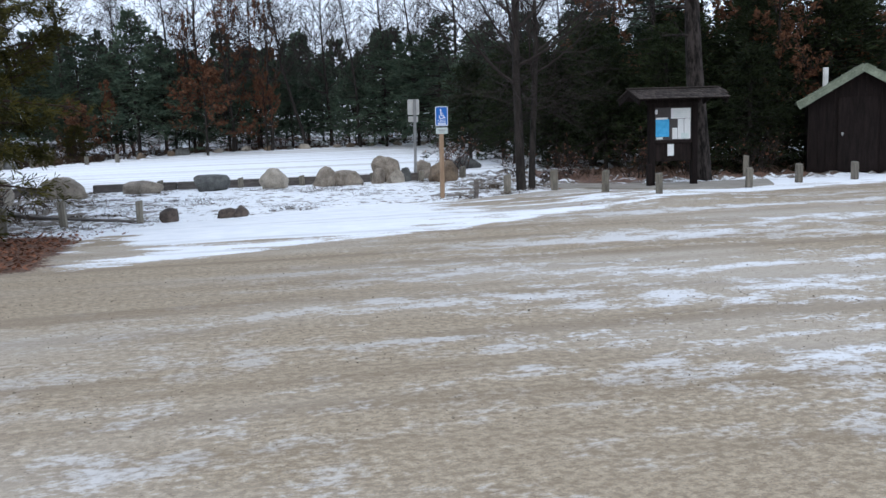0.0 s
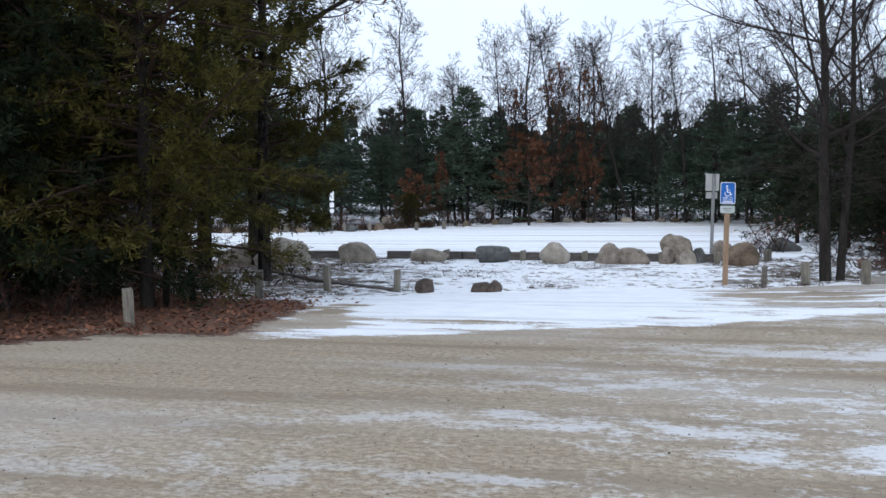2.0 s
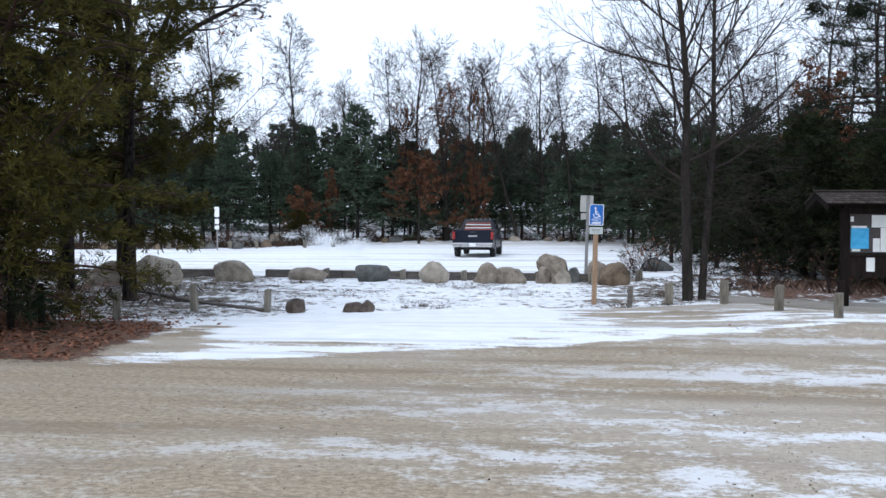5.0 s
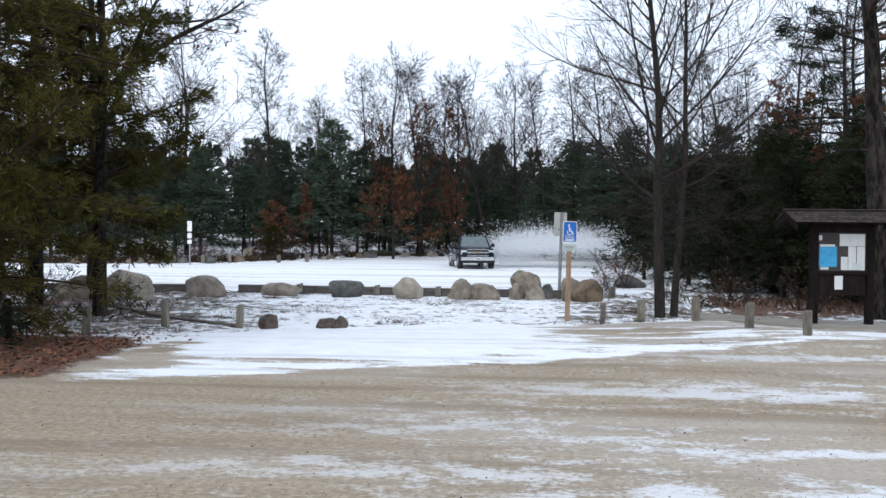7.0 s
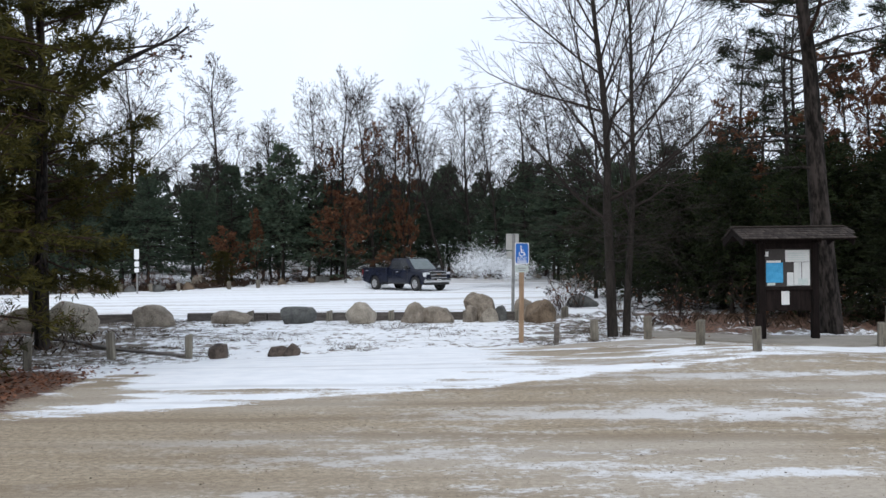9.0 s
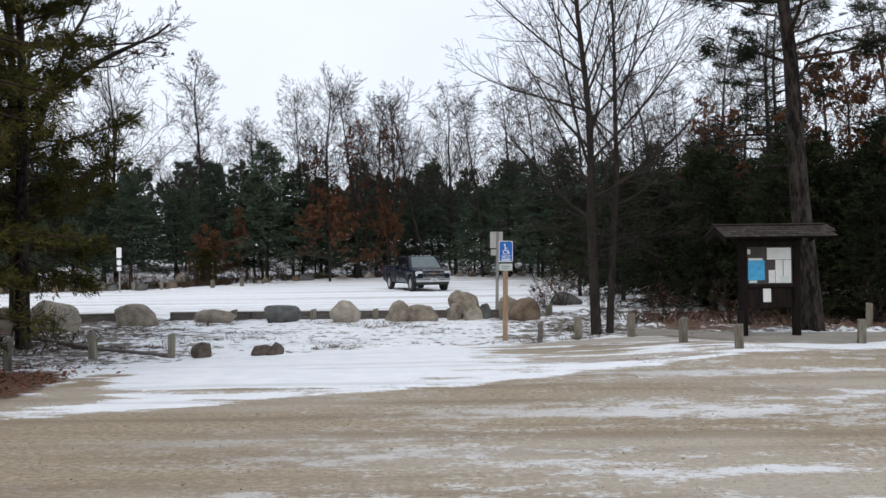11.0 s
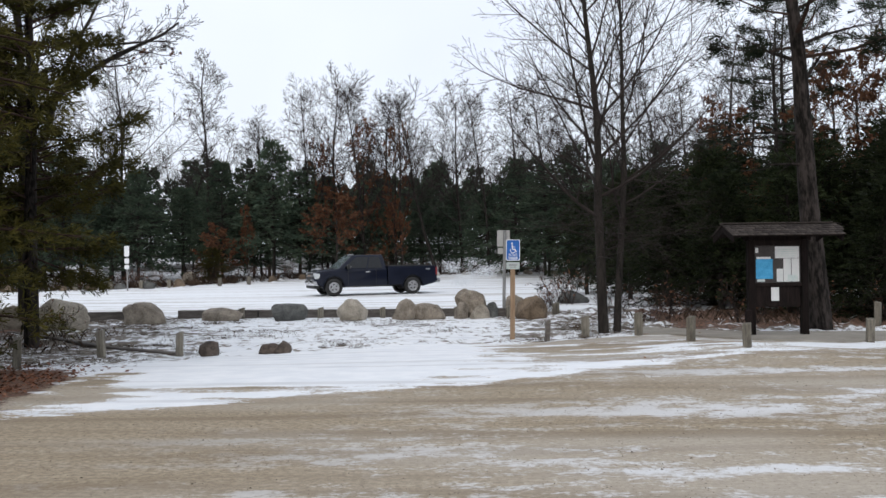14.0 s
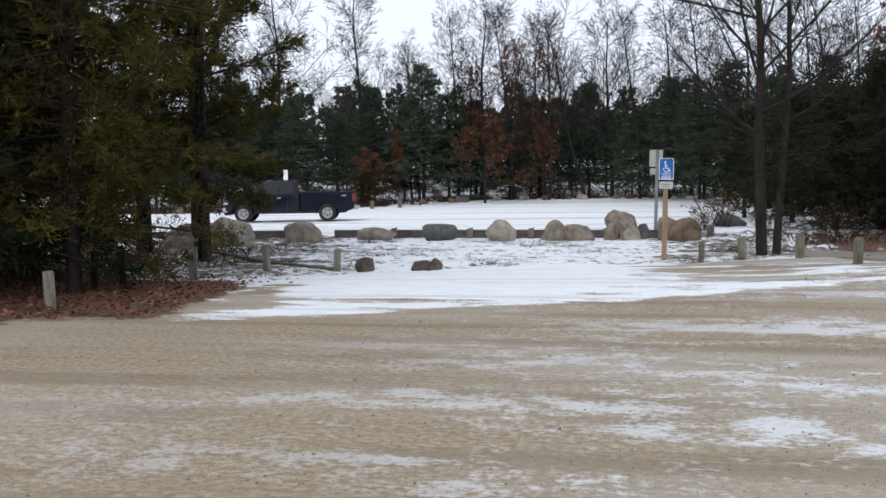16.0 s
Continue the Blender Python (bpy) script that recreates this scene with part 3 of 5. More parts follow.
def build_woods():
    rng = np.random.default_rng(11)
    fine = [(8, 46, 0.52, 0.12, 0.15, 0.12, 4), (5, 44, 0.60, 0.12, 0.10, 0.12, 2), (3, 38, 0.75, 0.15, 0.05, 0.1, 1), (0, 0, 0, 0, 0, 0, 1)]
    round_top = lambda q: 1.15 - 0.75 * q
    narrow = lambda q: 0.55 + 0.75 * q - 0.85 * q * q
    wide_top = lambda q: 0.75 + 0.9 * q - 1.25 * q * q
    kinds = [([(18, 48, 0.25, 0.40, 0.0, 0.055, 9)] + fine, narrow, 0.15), ([(19, 54, 0.44, 0.30, 0.0, 0.05, 8)] + fine, round_top, 0.17),
             ([(16, 48, 0.36, 0.36, 0.0, 0.07, 8)] + fine, wide_top, 0.15), ([(18, 44, 0.29, 0.32, 0.0, 0.06, 8)] + fine, round_top, 0.13)]
    bare = [bare_tree("bare_tree", 20 + k, 14.6, r, plan, shape, 0.0115, FAR_BARE, ((0.02, 0), (0, 0), (-0.10, 0), (0.05, 0))[k])[0] for k, (plan, shape, r) in enumerate(kinds)]
    hazy = bare_tree("bare_tree", 29, 13, 0.12, [(15, 42, 0.32, 0.3, 0.0, 0.06, 7), (7, 36, 0.5, 0.2, 0.3, 0.1, 3), (6, 36, 0.5, 0.2, 0.1, 0.1, 2), (0, 0, 0, 0, 0, 0, 1)], round_top, 0.014, FAR_BARE)[0]
    tagged(hazy, group="trees round the lot")
    spruce = [conifer("spruce", 40 + k, 8, (2.7, 2.3, 3.1)[k], (1.2, 1.9, 1.6)[k], 165, 20, 0.28, HAZED_SPRUCE, radius=0.12, label=FAR_SPRUCE, blades=4, taper=(0.8, 0.7, 0.95)[k], thin=0.13, uneven=0.4) for k in range(3)]
    for ob in bare + spruce:
        tagged(ob, group="trees round the lot")
    # the bare trees that stand out against the sky: place, height, kind, turn
    tall = [(-16.6, 57, 14.6, 0, 20), (-22.4, 57, 15.0, 1, 80), (-24.2, 59, 12.5, 3, 0), (-19.0, 60, 9, 2, 0), (-13.9, 61, 10.8, 3, 190), (-12.9, 59, 9.8, 1, 120), (-10.0, 58, 12.8, 3, 30), (-8.6, 60, 13.0, 1, 250),
            (-6.2, 58, 13.0, 3, 60), (-4.6, 62, 12.4, 0, 100), (-3.6, 57, 12.2, 3, 10), (-1.2, 58, 12.2, 2, 0), (0.6, 61, 12.0, 1, 200), (2.4, 57, 11.6, 3, 120), (4.2, 60, 13.0, 0, 300), (6.3, 56, 13, 3, 40),
            (8.6, 52, 12.4, 1, 70), (10.6, 46, 11.6, 3, 20), (13.0, 48, 12, 2, 330), (15.5, 44, 12, 0, 200), (18.5, 46, 13, 1, 140), (-27, 55, 14, 3, 15), (-31, 58, 14, 0, 77), (-36, 52, 15, 2, 5), (-42, 56, 15, 1, 95),
            (22, 40, 14, 3, 44), (26, 36, 14, 0, 144), (21, 30, 13, 2, 20), (12.2, 36, 11, 0, 99), (9.8, 34.5, 8.8, 3, 10)]
    used = set()
    for x, y, high, k, turn in tall:
        s = high / 15 * 1.05
        (put if k not in used else again)(bare[k], x, y, s, turn)
        used.add(k)
    for k in range(44):
        x = -48 + 84 * ((k * 0.618) % 1)
        (again if k else put)(hazy, x, rng.uniform(62, 84), rng.uniform(0.55, 0.80), rng.uniform(0, 360))
    # spruces along the far edge
    edge = [(-20.7, 55, 6.6), (-18.4, 57, 5.6), (-15.7, 57, 7.2), (-13.8, 58, 5.9), (-12.1, 56.5, 8.3), (-10.6, 58, 6.6), (-8.9, 59.5, 6.2), (-22.8, 56, 6.2), (-24.8, 53, 7.4), (-27, 54, 6.8), (-29.5, 52, 7.8), (-32, 54, 7),
            (-35, 50, 8), (-39, 52, 8), (2.4, 58.5, 5.6), (4.2, 57, 7.0), (6.0, 55.5, 6.6), (7.6, 54, 7.6), (9.2, 51, 6.6), (10.6, 53, 7.2), (8.8, 47.5, 6.2), (11.4, 46, 7.0), (13.2, 43, 6.6), (-6.6, 60, 5.6), (-4.4, 61, 5.4), (-2.2, 60.5, 5.8), (15, 47, 8), (17, 42, 8),
            (0.2, 66, 5.6), (-17, 60, 6.4), (-25.8, 58, 7.5)]
    used = set()
    for i, (x, y, high) in enumerate(edge):
        k = i % 3
        (put if k not in used else again)(spruce[k], x, y, high / 7.3, rng.uniform(0, 360), high / 8 * rng.uniform(0.85, 1.25))
        used.add(k)
    for k in range(20):
        again(spruce[rng.integers(3)], -46 + 80 * ((k * 0.618) % 1), rng.uniform(61, 76), rng.uniform(0.55, 0.85), rng.uniform(0, 360), rng.uniform(0.85, 1.2))
    # behind the notice board and shed
    right = [(6.9, 26.4, 4.6), (7.9, 24.2, 4.6), (9.2, 22.4, 5.0), (10.6, 23.8, 5.6), (12.2, 22.6, 5.4), (8.6, 27.5, 5.8), (11.2, 27.0, 6.4), (13.6, 25.4, 6.6), (15.2, 23.2, 6.4), (6.6, 31, 5.4), (9.6, 31, 6.2), (17.2, 25, 6.6), (19.5, 23, 6.0), (16, 29, 7.4), (20, 29, 7.2), (13, 31, 6.4), (23, 26, 6.6), (18, 21, 5.6), (14.4, 26.4, 6.4), (16.6, 20.4, 4.6), (10.6, 20.0, 4.0), (5.6, 35, 5.0), (7.6, 37, 6.0), (10, 40, 6.5), (12.5, 36, 6.8)]
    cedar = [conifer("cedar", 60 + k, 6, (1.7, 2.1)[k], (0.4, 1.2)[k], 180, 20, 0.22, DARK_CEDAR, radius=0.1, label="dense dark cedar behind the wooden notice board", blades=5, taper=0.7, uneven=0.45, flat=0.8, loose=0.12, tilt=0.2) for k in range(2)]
    for ob in cedar:
        tagged(ob, group="trees behind the notice board")
    used = set()
    for i, (x, y, high) in enumerate(right):
        k = i % 2 if x < 14 else 1
        (put if k not in used else again)(cedar[k], x, y, high / 7.0, rng.uniform(0, 360), high / 6 * rng.uniform(0.95, 1.25))
        used.add(k)
    # low oaks that kept their brown leaves
    twiggy = [(13, 52, 0.42, 0.18, 0.0, 0.07, 6), (6, 42, 0.5, 0.2, 0.25, 0.1, 3), (4, 40, 0.5, 0.2, 0.1, 0.1, 2), (0, 0, 0, 0, 0, 0, 1)]
    oak, limbs = bare_tree("russet_oak", 71, 5.5, 0.08, twiggy, None, 0.009, "young oak with clinging russet leaves")
    part_mesh("foliage", leaves_on(np.random.default_rng(5), limbs, 2600, 0.10, RUSSET), oak, "russet dead leaves")
    tagged(oak, group="russet oaks")
    thin_oak, limbs = bare_tree("thin_oak", 73, 5.5, 0.07, twiggy, None, 0.008, "slender oak with a few clinging dark red leaves")
    part_mesh("foliage", leaves_on(np.random.default_rng(7), limbs, 3000, 0.06, RUSSET), thin_oak, "sparse dark red leaves")
    tagged(thin_oak, group="russet oaks")
    for i, (x, y, s, w) in enumerate(((11.9, 25.2, 1.3, 1.3), (13.6, 27.5, 1.45, 1.4), (-3.9, 57.5, 1.75, 0.9), (-9.2, 58.5, 1.6, 1.0), (9.8, 30, 1.2, 1.2), (15.6, 25, 1.3, 1.3), (17.5, 22.5, 1.2, 1.2), (-6.0, 58, 1.8, 1.0), (12.9, 22.6, 1.15, 1.1))):
        (put if i == 0 else again)(thin_oak, x, y, s, 61 * i, w)
    for i, (x, y, s, w) in enumerate(((-7.6, 54.5, 0.98, 1.15), (-15.2, 54.0, 0.62, 0.8), (-13.6, 55.5, 0.80, 0.45), (-3.9, 56.5, 0.85, 0.55))):
        (put if i == 0 else again)(oak, x, y, s, 47 * i, w)
    # the dark mass of the woods further back
    pts, ways = [], []
    for k in range(300):
        x, y = -95 + 165 * ((k * 0.618) % 1) + rng.normal(0, 1), rng.uniform(68, 100)
        high, wide, n = rng.choice((2.6, 3.8, 5.0, 6.6)) * rng.uniform(0.8, 1.15), rng.uniform(1.3, 2.3), 230
        q = rng.random((n, 1)) ** 0.8
        a = rng.uniform(0, 6.28, (n, 1))
        out = np.concatenate([np.cos(a), np.sin(a), np.zeros((n, 1))], 1)
        pts.append(np.array((x, y, height(x, y))) + out * wide * (1.04 - q) * rng.uniform(0.5, 1.15, (n, 1)) + np.array((0, 0, 1.0)) * (1.5 + high * q))
        ways.append(out + (0, 0, 0.1))
    v, f = sprays(rng, np.concatenate(pts), np.concatenate(ways), 0.62, 3, 0.6, 0.2)
    tagged(new("far_woods", blades_mesh("far_woods", v, f, HAZED_SPRUCE)), "dark conifer woods behind the lot's edge", "woods", kind="stuff")
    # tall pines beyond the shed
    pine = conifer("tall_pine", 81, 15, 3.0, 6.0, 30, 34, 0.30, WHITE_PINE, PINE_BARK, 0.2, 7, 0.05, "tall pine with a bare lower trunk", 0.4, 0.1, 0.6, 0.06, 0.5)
    tagged(pine, group="tall pines")
    for i, (x, y, s) in enumerate(((9.7, 24.6, 0.58), (12.4, 31, 0.72), (15.0, 23.6, 0.9), (20.5, 29, 0.8), (-17.5, 24, 1.0))):
        (put if i == 0 else again)(pine, x, y, s, 63 * i)


def build_near_trees():
    # two-stemmed maple by the path
    plan = [(24, 50, 0.44, 0.27, 0.0, 0.035, 10), (10, 40, 0.44, 0.16, 0.55, 0.06, 6), (6, 38, 0.45, 0.15, 0.25, 0.08, 3), (3, 36, 0.5, 0.2, 0.1, 0.1, 2), (0, 0, 0, 0, 0, 0, 1)]
    spreading = lambda q: 0.85 + 0.5 * q - 0.95 * q * q
    maple, limbs = bare_tree("maple", 5, 9.8, 0.125, plan, spreading, 0.0036, "leafless maple with two grey stems beside the path", (-0.01, 0), [((0.34, 0.3, -0.1), (0.075, 0.03, 1), 9.4, 0.09)])
    rng = np.random.default_rng(8)
    low, dead = [], [(0, 0, 0, 0, 0, 0, 1), (7, 40, 0.45, 0.2, -0.1, 0.08, 5), (5, 38, 0.45, 0.2, -0.1, 0.1, 2), (0, 0, 0, 0, 0, 0, 1)]
    for k in range(30):
        a = rng.uniform(0, 2 * math.pi)
        sprout(rng, np.array((0.1, 0.1, rng.uniform(1.4, 3.2))), np.array((math.cos(a), math.sin(a), rng.uniform(-0.1, 0.3))), rng.uniform(1.4, 3.0), 0.010, 1, dead, low)
    part_mesh("lower_growth", limbs_mesh("lower_growth", low, TWIG, lambda d: True, 0.0035), maple, "drooping dead lower twigs")
    put(maple, 3.32, 17.8)
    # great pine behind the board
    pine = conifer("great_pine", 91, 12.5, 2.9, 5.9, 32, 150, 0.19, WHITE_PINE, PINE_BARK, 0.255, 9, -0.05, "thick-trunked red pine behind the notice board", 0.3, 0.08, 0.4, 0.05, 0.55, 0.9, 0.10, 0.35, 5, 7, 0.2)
    dead = [(6, 46, 0.45, 0.25, -0.1, 0.1, 5), (4, 40, 0.45, 0.2, 0, 0.12, 2), (0, 0, 0, 0, 0, 0, 1)]
    for z, a, up, run in ((4.3, 182, 0.15, 1.9), (5.3, 20, 0.9, 1.6), (5.9, 190, 0.3, 1.5), (3.6, 200, 0.2, 1.0), (6.2, 5, 0.35, 1.8)):
        limb = []
        sprout(np.random.default_rng(int(z * 10)), np.array((0, 0, z)), np.array((math.cos(radians(a)), math.sin(radians(a)), up)), run, 0.045, 0, dead, limb)
        part_mesh("dead_limb", limbs_mesh("dead_limb", limb, PINE_BARK, lambda d: True, 0.006), pine, "dead grey lower limb")
    put(pine, 8.05, 17.75)
    pine.rotation_euler = (0, radians(-4.3), 0)
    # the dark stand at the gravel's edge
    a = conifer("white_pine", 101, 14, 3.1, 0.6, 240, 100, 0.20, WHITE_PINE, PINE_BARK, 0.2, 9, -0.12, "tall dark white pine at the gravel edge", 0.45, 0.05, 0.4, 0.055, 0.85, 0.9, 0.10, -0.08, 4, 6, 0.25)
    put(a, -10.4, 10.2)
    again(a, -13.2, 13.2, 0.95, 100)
    tagged(a, group="pines at the gravel edge")
    b = conifer("red_cedar", 103, 10, 2.2, 0.9, 200, 75, 0.14, CEDAR, BARK, 0.11, 7, 0.0, "olive green cedar with dead brown inner twigs", 0.42, 0.06, 0.5, 0.08, 0.75, 1.0, 0.12, -0.10, 7, 8, 0.3)
    put(b, -8.1, 10.8)
    c = conifer("olive_pine", 105, 11, 1.55, 2.0, 130, 95, 0.14, CEDAR, PINE_BARK, 0.15, 8, 0.0, "olive green jack pine beside the boulders", 0.32, 0.05, 0.5, 0.07, 0.6, 0.9, 0.09, 0.08, 6, 5, 0.28, ((1.9, -8, 1.5, -0.42), (1.75, -45, 1.5, -0.35), (1.6, 10, 1.5, -0.30), (1.9, -80, 1.5, -0.3)))
    put(c, -8.75, 16.6)
    again(c, -10.9, 17.8, 0.95, 140, 1.2)
    again(b, -12.4, 11.2, 1.1, 200)
    again(b, -11.4, 14.4, 0.55, 80, 0.9)
    again(b, -15.2, 52.9, 0.22, 0, 0.42)
    tagged(b, group="cedars at the gravel edge")
    tagged(c, group="pines by the boulders")
    # leafless oak that leans over them
    plan = [(8, 44, 0.36, 0.4, 0.05, 0.07, 8), (6, 40, 0.45, 0.2, 0.2, 0.12, 4), (5, 40, 0.45, 0.2, 0.1, 0.12, 2), (2, 36, 0.5, 0.2, 0, 0.1, 1), (0, 0, 0, 0, 0, 0, 1)]
    oak, limbs = bare_tree("leaning_oak", 111, 11.5, 0.19, plan, None, 0.006, "leafless oak whose limbs lean over the pines", (0.06, 0), [((0.45, 0, 5.5), (0.95, -0.1, 0.95), 4.2, 0.11), ((1.9, -0.1, 7.1), (1.0, 0, 0.1), 2.0, 0.045), ((0.4, 0, 4.6), (0.35, 0.2, 1.0), 5.0, 0.1)])
    part_mesh("foliage", leaves_on(np.random.default_rng(6), limbs, 900, 0.055, RUSSET, box_=(3, 7)), oak, "a few clinging brown leaves")
    put(oak, -10.8, 20.4)


# ---------------------------------------------------------------- things on the ground
def boulder(x, y, sx, sy, sz, seed, mat, turn=0, label="", sink=0.06, crag=0.16, flat=0.64, group="boulders along the lot"):
    """A field stone: a ball pushed in and out by noise, with a few flat faces."""
    rng = np.random.default_rng(seed)
    bm = bmesh.new()
    bmesh.ops.create_icosphere(bm, subdivisions=4, radius=1)
    cuts = []
    for _ in range(15):
        d = Vector(rng.normal(0, 1, 3) * (1, 1, 0.8)).normalized()
        cuts.append((d, flat + 0.24 * rng.random()))
    for v in bm.verts:
        d = v.co.normalized()
        r = 1 + crag * noise.noise(d * 1.3 + Vector((seed, 0, 0))) * 1.6 + crag * 0.45 * noise.noise(d * 3.6 + Vector((0, seed, 0))) + 0.035 * noise.noise(d * 9)
        p = d * r
        for c, lim in cuts:
            over = p.dot(c) - lim
            if over > 0:
                p -= c * over * 0.92
        v.co = p * (1 + 0.02 * noise.noise(d * 14 + Vector((0, 0, seed))) - 0.05 * max(0, noise.noise(d * 4.5 + Vector((seed, seed, 0)))) ** 0.5)
    zs = [v.co.z for v in bm.verts]
    xs = [v.co.x for v in bm.verts]
    hi, lo, wx = max(zs), -0.35, max(max(xs), -min(xs))
    for v in bm.verts:
        z = max(v.co.z, lo)
        v.co = Vector((v.co.x / wx * sx / 2, v.co.y * sy / 2, (z - lo) / (hi - lo) * (sz + sink) - sink))
    me = bpy.data.meshes.new("boulder")
    bm.to_mesh(me)
    bm.free()
    me.materials.append(mat)
    if flat > 0.6:
        me.shade_smooth()
    ob = new("boulder", me)
    ob.matrix_basis = pose(x, y, height(x, y), 0, 0, turn)
    return tagged(ob, label, "boulder", group)


def build_boulders():
    tan, dark, brown, pale, wet = ROCKS
    boulder(-8.36, 22.0, 1.15, 1.0, 0.58, 3, tan, 20, "rounded tan granite boulder in the snow")
    boulder(-6.45, 22.7, 1.2, 0.8, 0.36, 5, tan, 5, "low flat tan boulder before the timber kerb")
    boulder(-4.55, 22.4, 1.16, 0.9, 0.46, 8, dark, 0, "dark grey flat-topped boulder in the snow", crag=0.08, flat=0.52)
    boulder(-2.72, 22.4, 0.95, 0.9, 0.58, 12, pale, 40, "pale rounded boulder in the snow", crag=0.08)
    boulder(-1.27, 22.3, 0.80, 0.8, 0.57, 15, tan, 10, "lumpy tan boulder beside its twin")
    boulder(-0.68, 22.25, 1.15, 0.75, 0.44, 17, tan, -8, "sloping tan boulder beside its twin")
    boulder(0.62, 22.7, 1.15, 0.9, 0.80, 26, tan, 30, "tall craggy boulder of broken blocks", crag=0.2, flat=0.46)
    boulder(0.22, 22.35, 0.55, 0.5, 0.46, 47, tan, 60, "angular block leaning on the craggy boulder", crag=0.12, flat=0.52)
    boulder(0.72, 22.2, 0.62, 0.5, 0.38, 48, pale, 15, "pale angular block at the craggy boulder's foot", crag=0.12, flat=0.52)
    boulder(1.05, 22.7, 0.5, 0.5, 0.42, 23, dark, 0, "small dark stone leaning on the craggy boulder")
    boulder(2.12, 21.9, 0.90, 0.8, 0.62, 27, brown, 0, "square brown boulder behind the signposts", crag=0.09, flat=0.5)
    boulder(1.78, 23.9, 0.6, 0.6, 0.58, 29, tan, 0, "small tan boulder behind the brown one")
    boulder(4.1, 29.0, 1.3, 0.9, 0.45, 31, dark, 0, "dark low rock with brush on it")
    boulder(-11.2, 20.4, 1.2, 1.0, 0.62, 33, tan, 0, "snow-dusted boulder under the pines")
    boulder(-9.85, 20.0, 1.55, 1.1, 0.80, 35, pale, 10, "large snow-dusted pale boulder under the pines")
    boulder(-13.4, 21.0, 1.3, 1.0, 0.55, 37, tan, 60, "snow-dusted boulder under the pines")
    boulder(-4.76, 15.6, 0.42, 0.36, 0.29, 41, wet, 0, "small dark stone on the snow", 0.03)
    boulder(-3.60, 15.75, 0.62, 0.4, 0.2, 43, wet, 8, "small flat grey stone on the snow", 0.03)
    boulder(-3.34, 15.70, 0.42, 0.36, 0.24, 44, wet, 30, "small dark stone touching the flat one", 0.03)
    boulder(-16.9, 53.5, 1.0, 0.9, 0.72, 45, pale, 0, "pale boulder at the lot's far edge", group="far boulders")
    rng = np.random.default_rng(9)
    for k in range(17):
        x = -12.0 + k * 1.55 + rng.uniform(-0.5, 0.5)
        y = line_y(x, LOT_FAR) + rng.uniform(-0.6, 0.3)
        boulder(x, y, rng.uniform(0.5, 1.1), 0.6, rng.uniform(0.22, 0.42), 50 + k, ROCKS[int(rng.integers(4))], rng.uniform(0, 90), "stone in the row along the far edge", group="far boulders")
    for k in range(7):
        x = -25.0 + k * 1.4
        boulder(x, line_y(x, LOT_FAR) + rng.uniform(-0.3, 0.6), rng.uniform(0.5, 1.2), 0.7, rng.uniform(0.25, 0.5), 80 + k, ROCKS[int(rng.integers(3))], 0, "stone in the row along the far edge", group="far boulders")


def post_bm(w, h, seed, chamfer=0.02, slope=0.03):
    bm = box(w, w, h + 0.25, 0, 0, -0.25, 0.012)
    rng = random.Random(seed)
    for v in bm.verts:
        if v.co.z > h - 0.05:
            v.co.z += rng.uniform(-0.006, 0.006) + slope * v.co.x / w
    return bm


def build_posts():
    made = None
    for i, (x, y, h, tilt) in enumerate(((-6.75, 15.28, 0.52, 1.5), (-5.35, 15.6, 0.46, -1), (2.84, 17.3, 0.44, 1), (3.9, 16.95, 0.48, -1), (4.5, 15.14, 0.47, 2), (4.95, 13.33, 0.40, -1), (7.75, 14.9, 0.44, 1.5), (9.4, 15.6, 0.44, 0), (10.92, 15.72, 0.42, 0), (-7.1, 12.75, 0.50, 2), (-7.25, 8.98, 0.50, -1.5), (9.5, 18.2, 0.55, 1))):
        if made is None:
            made = new("guard_post", bpy.data.meshes.new("guard_post"))
            bm = post_bm(0.135, 0.5, 1)
            bm.to_mesh(made.data)
            bm.free()
            made.data.materials.append(GREY_WOOD)
            tagged(made, "squat square weathered timber post edging the gravel", "post", "guard posts")
            ob = made
        else:
            ob = made.copy()
            scene.collection.objects.link(ob)
        ob.matrix_basis = pose(x, y, height(x, y), tilt, -tilt, 13 * i)
        ob.scale = (1, 1, h / 0.5)
    stubs = [(1.98, 16.9, 0.44, 0.09, TIE, 2), (2.9, 23.2, 0.34, 0.16, GREY_WOOD, 0), (-7.9, 11.0, 0.62, 0.10, DARK_WOOD, 4), (-7.75, 11.6, 0.66, 0.10, DARK_WOOD, -3)]
    for x, y, h, w, mat, tilt in stubs:
        ob = new("stub_post", bpy.data.meshes.new("stub_post"))
        bm = post_bm(w, h, 2)
        bm.to_mesh(ob.data)
        bm.free()
        ob.data.materials.append(mat)
        ob.matrix_basis = pose(x, y, height(x, y), tilt, tilt, 20)
        tagged(ob, "narrow dark wooden stub post in the snow" if w < 0.12 else "short weathered block post in the snow", "post", "stub posts")
    # short posts on the far side of the lot
    for k, (x, y) in enumerate(((-19.8, 48.2), (-18.3, 48.9), (-16.9, 49.6), (-14.1, 50.4), (-12.6, 51.5), (-21.6, 47.6))):
        ob = new("lot_post", bpy.data.meshes.new("lot_post"))
        bm = post_bm(0.2, 0.5, k)
        bm.to_mesh(ob.data)
        bm.free()
        ob.data.materials.append(GREY_WOOD)
        ob.matrix_basis = pose(x, y, height(x, y), 0, 0, 10 * k)
        tagged(ob, "weathered timber post on the lot's far side", "post", "far posts")


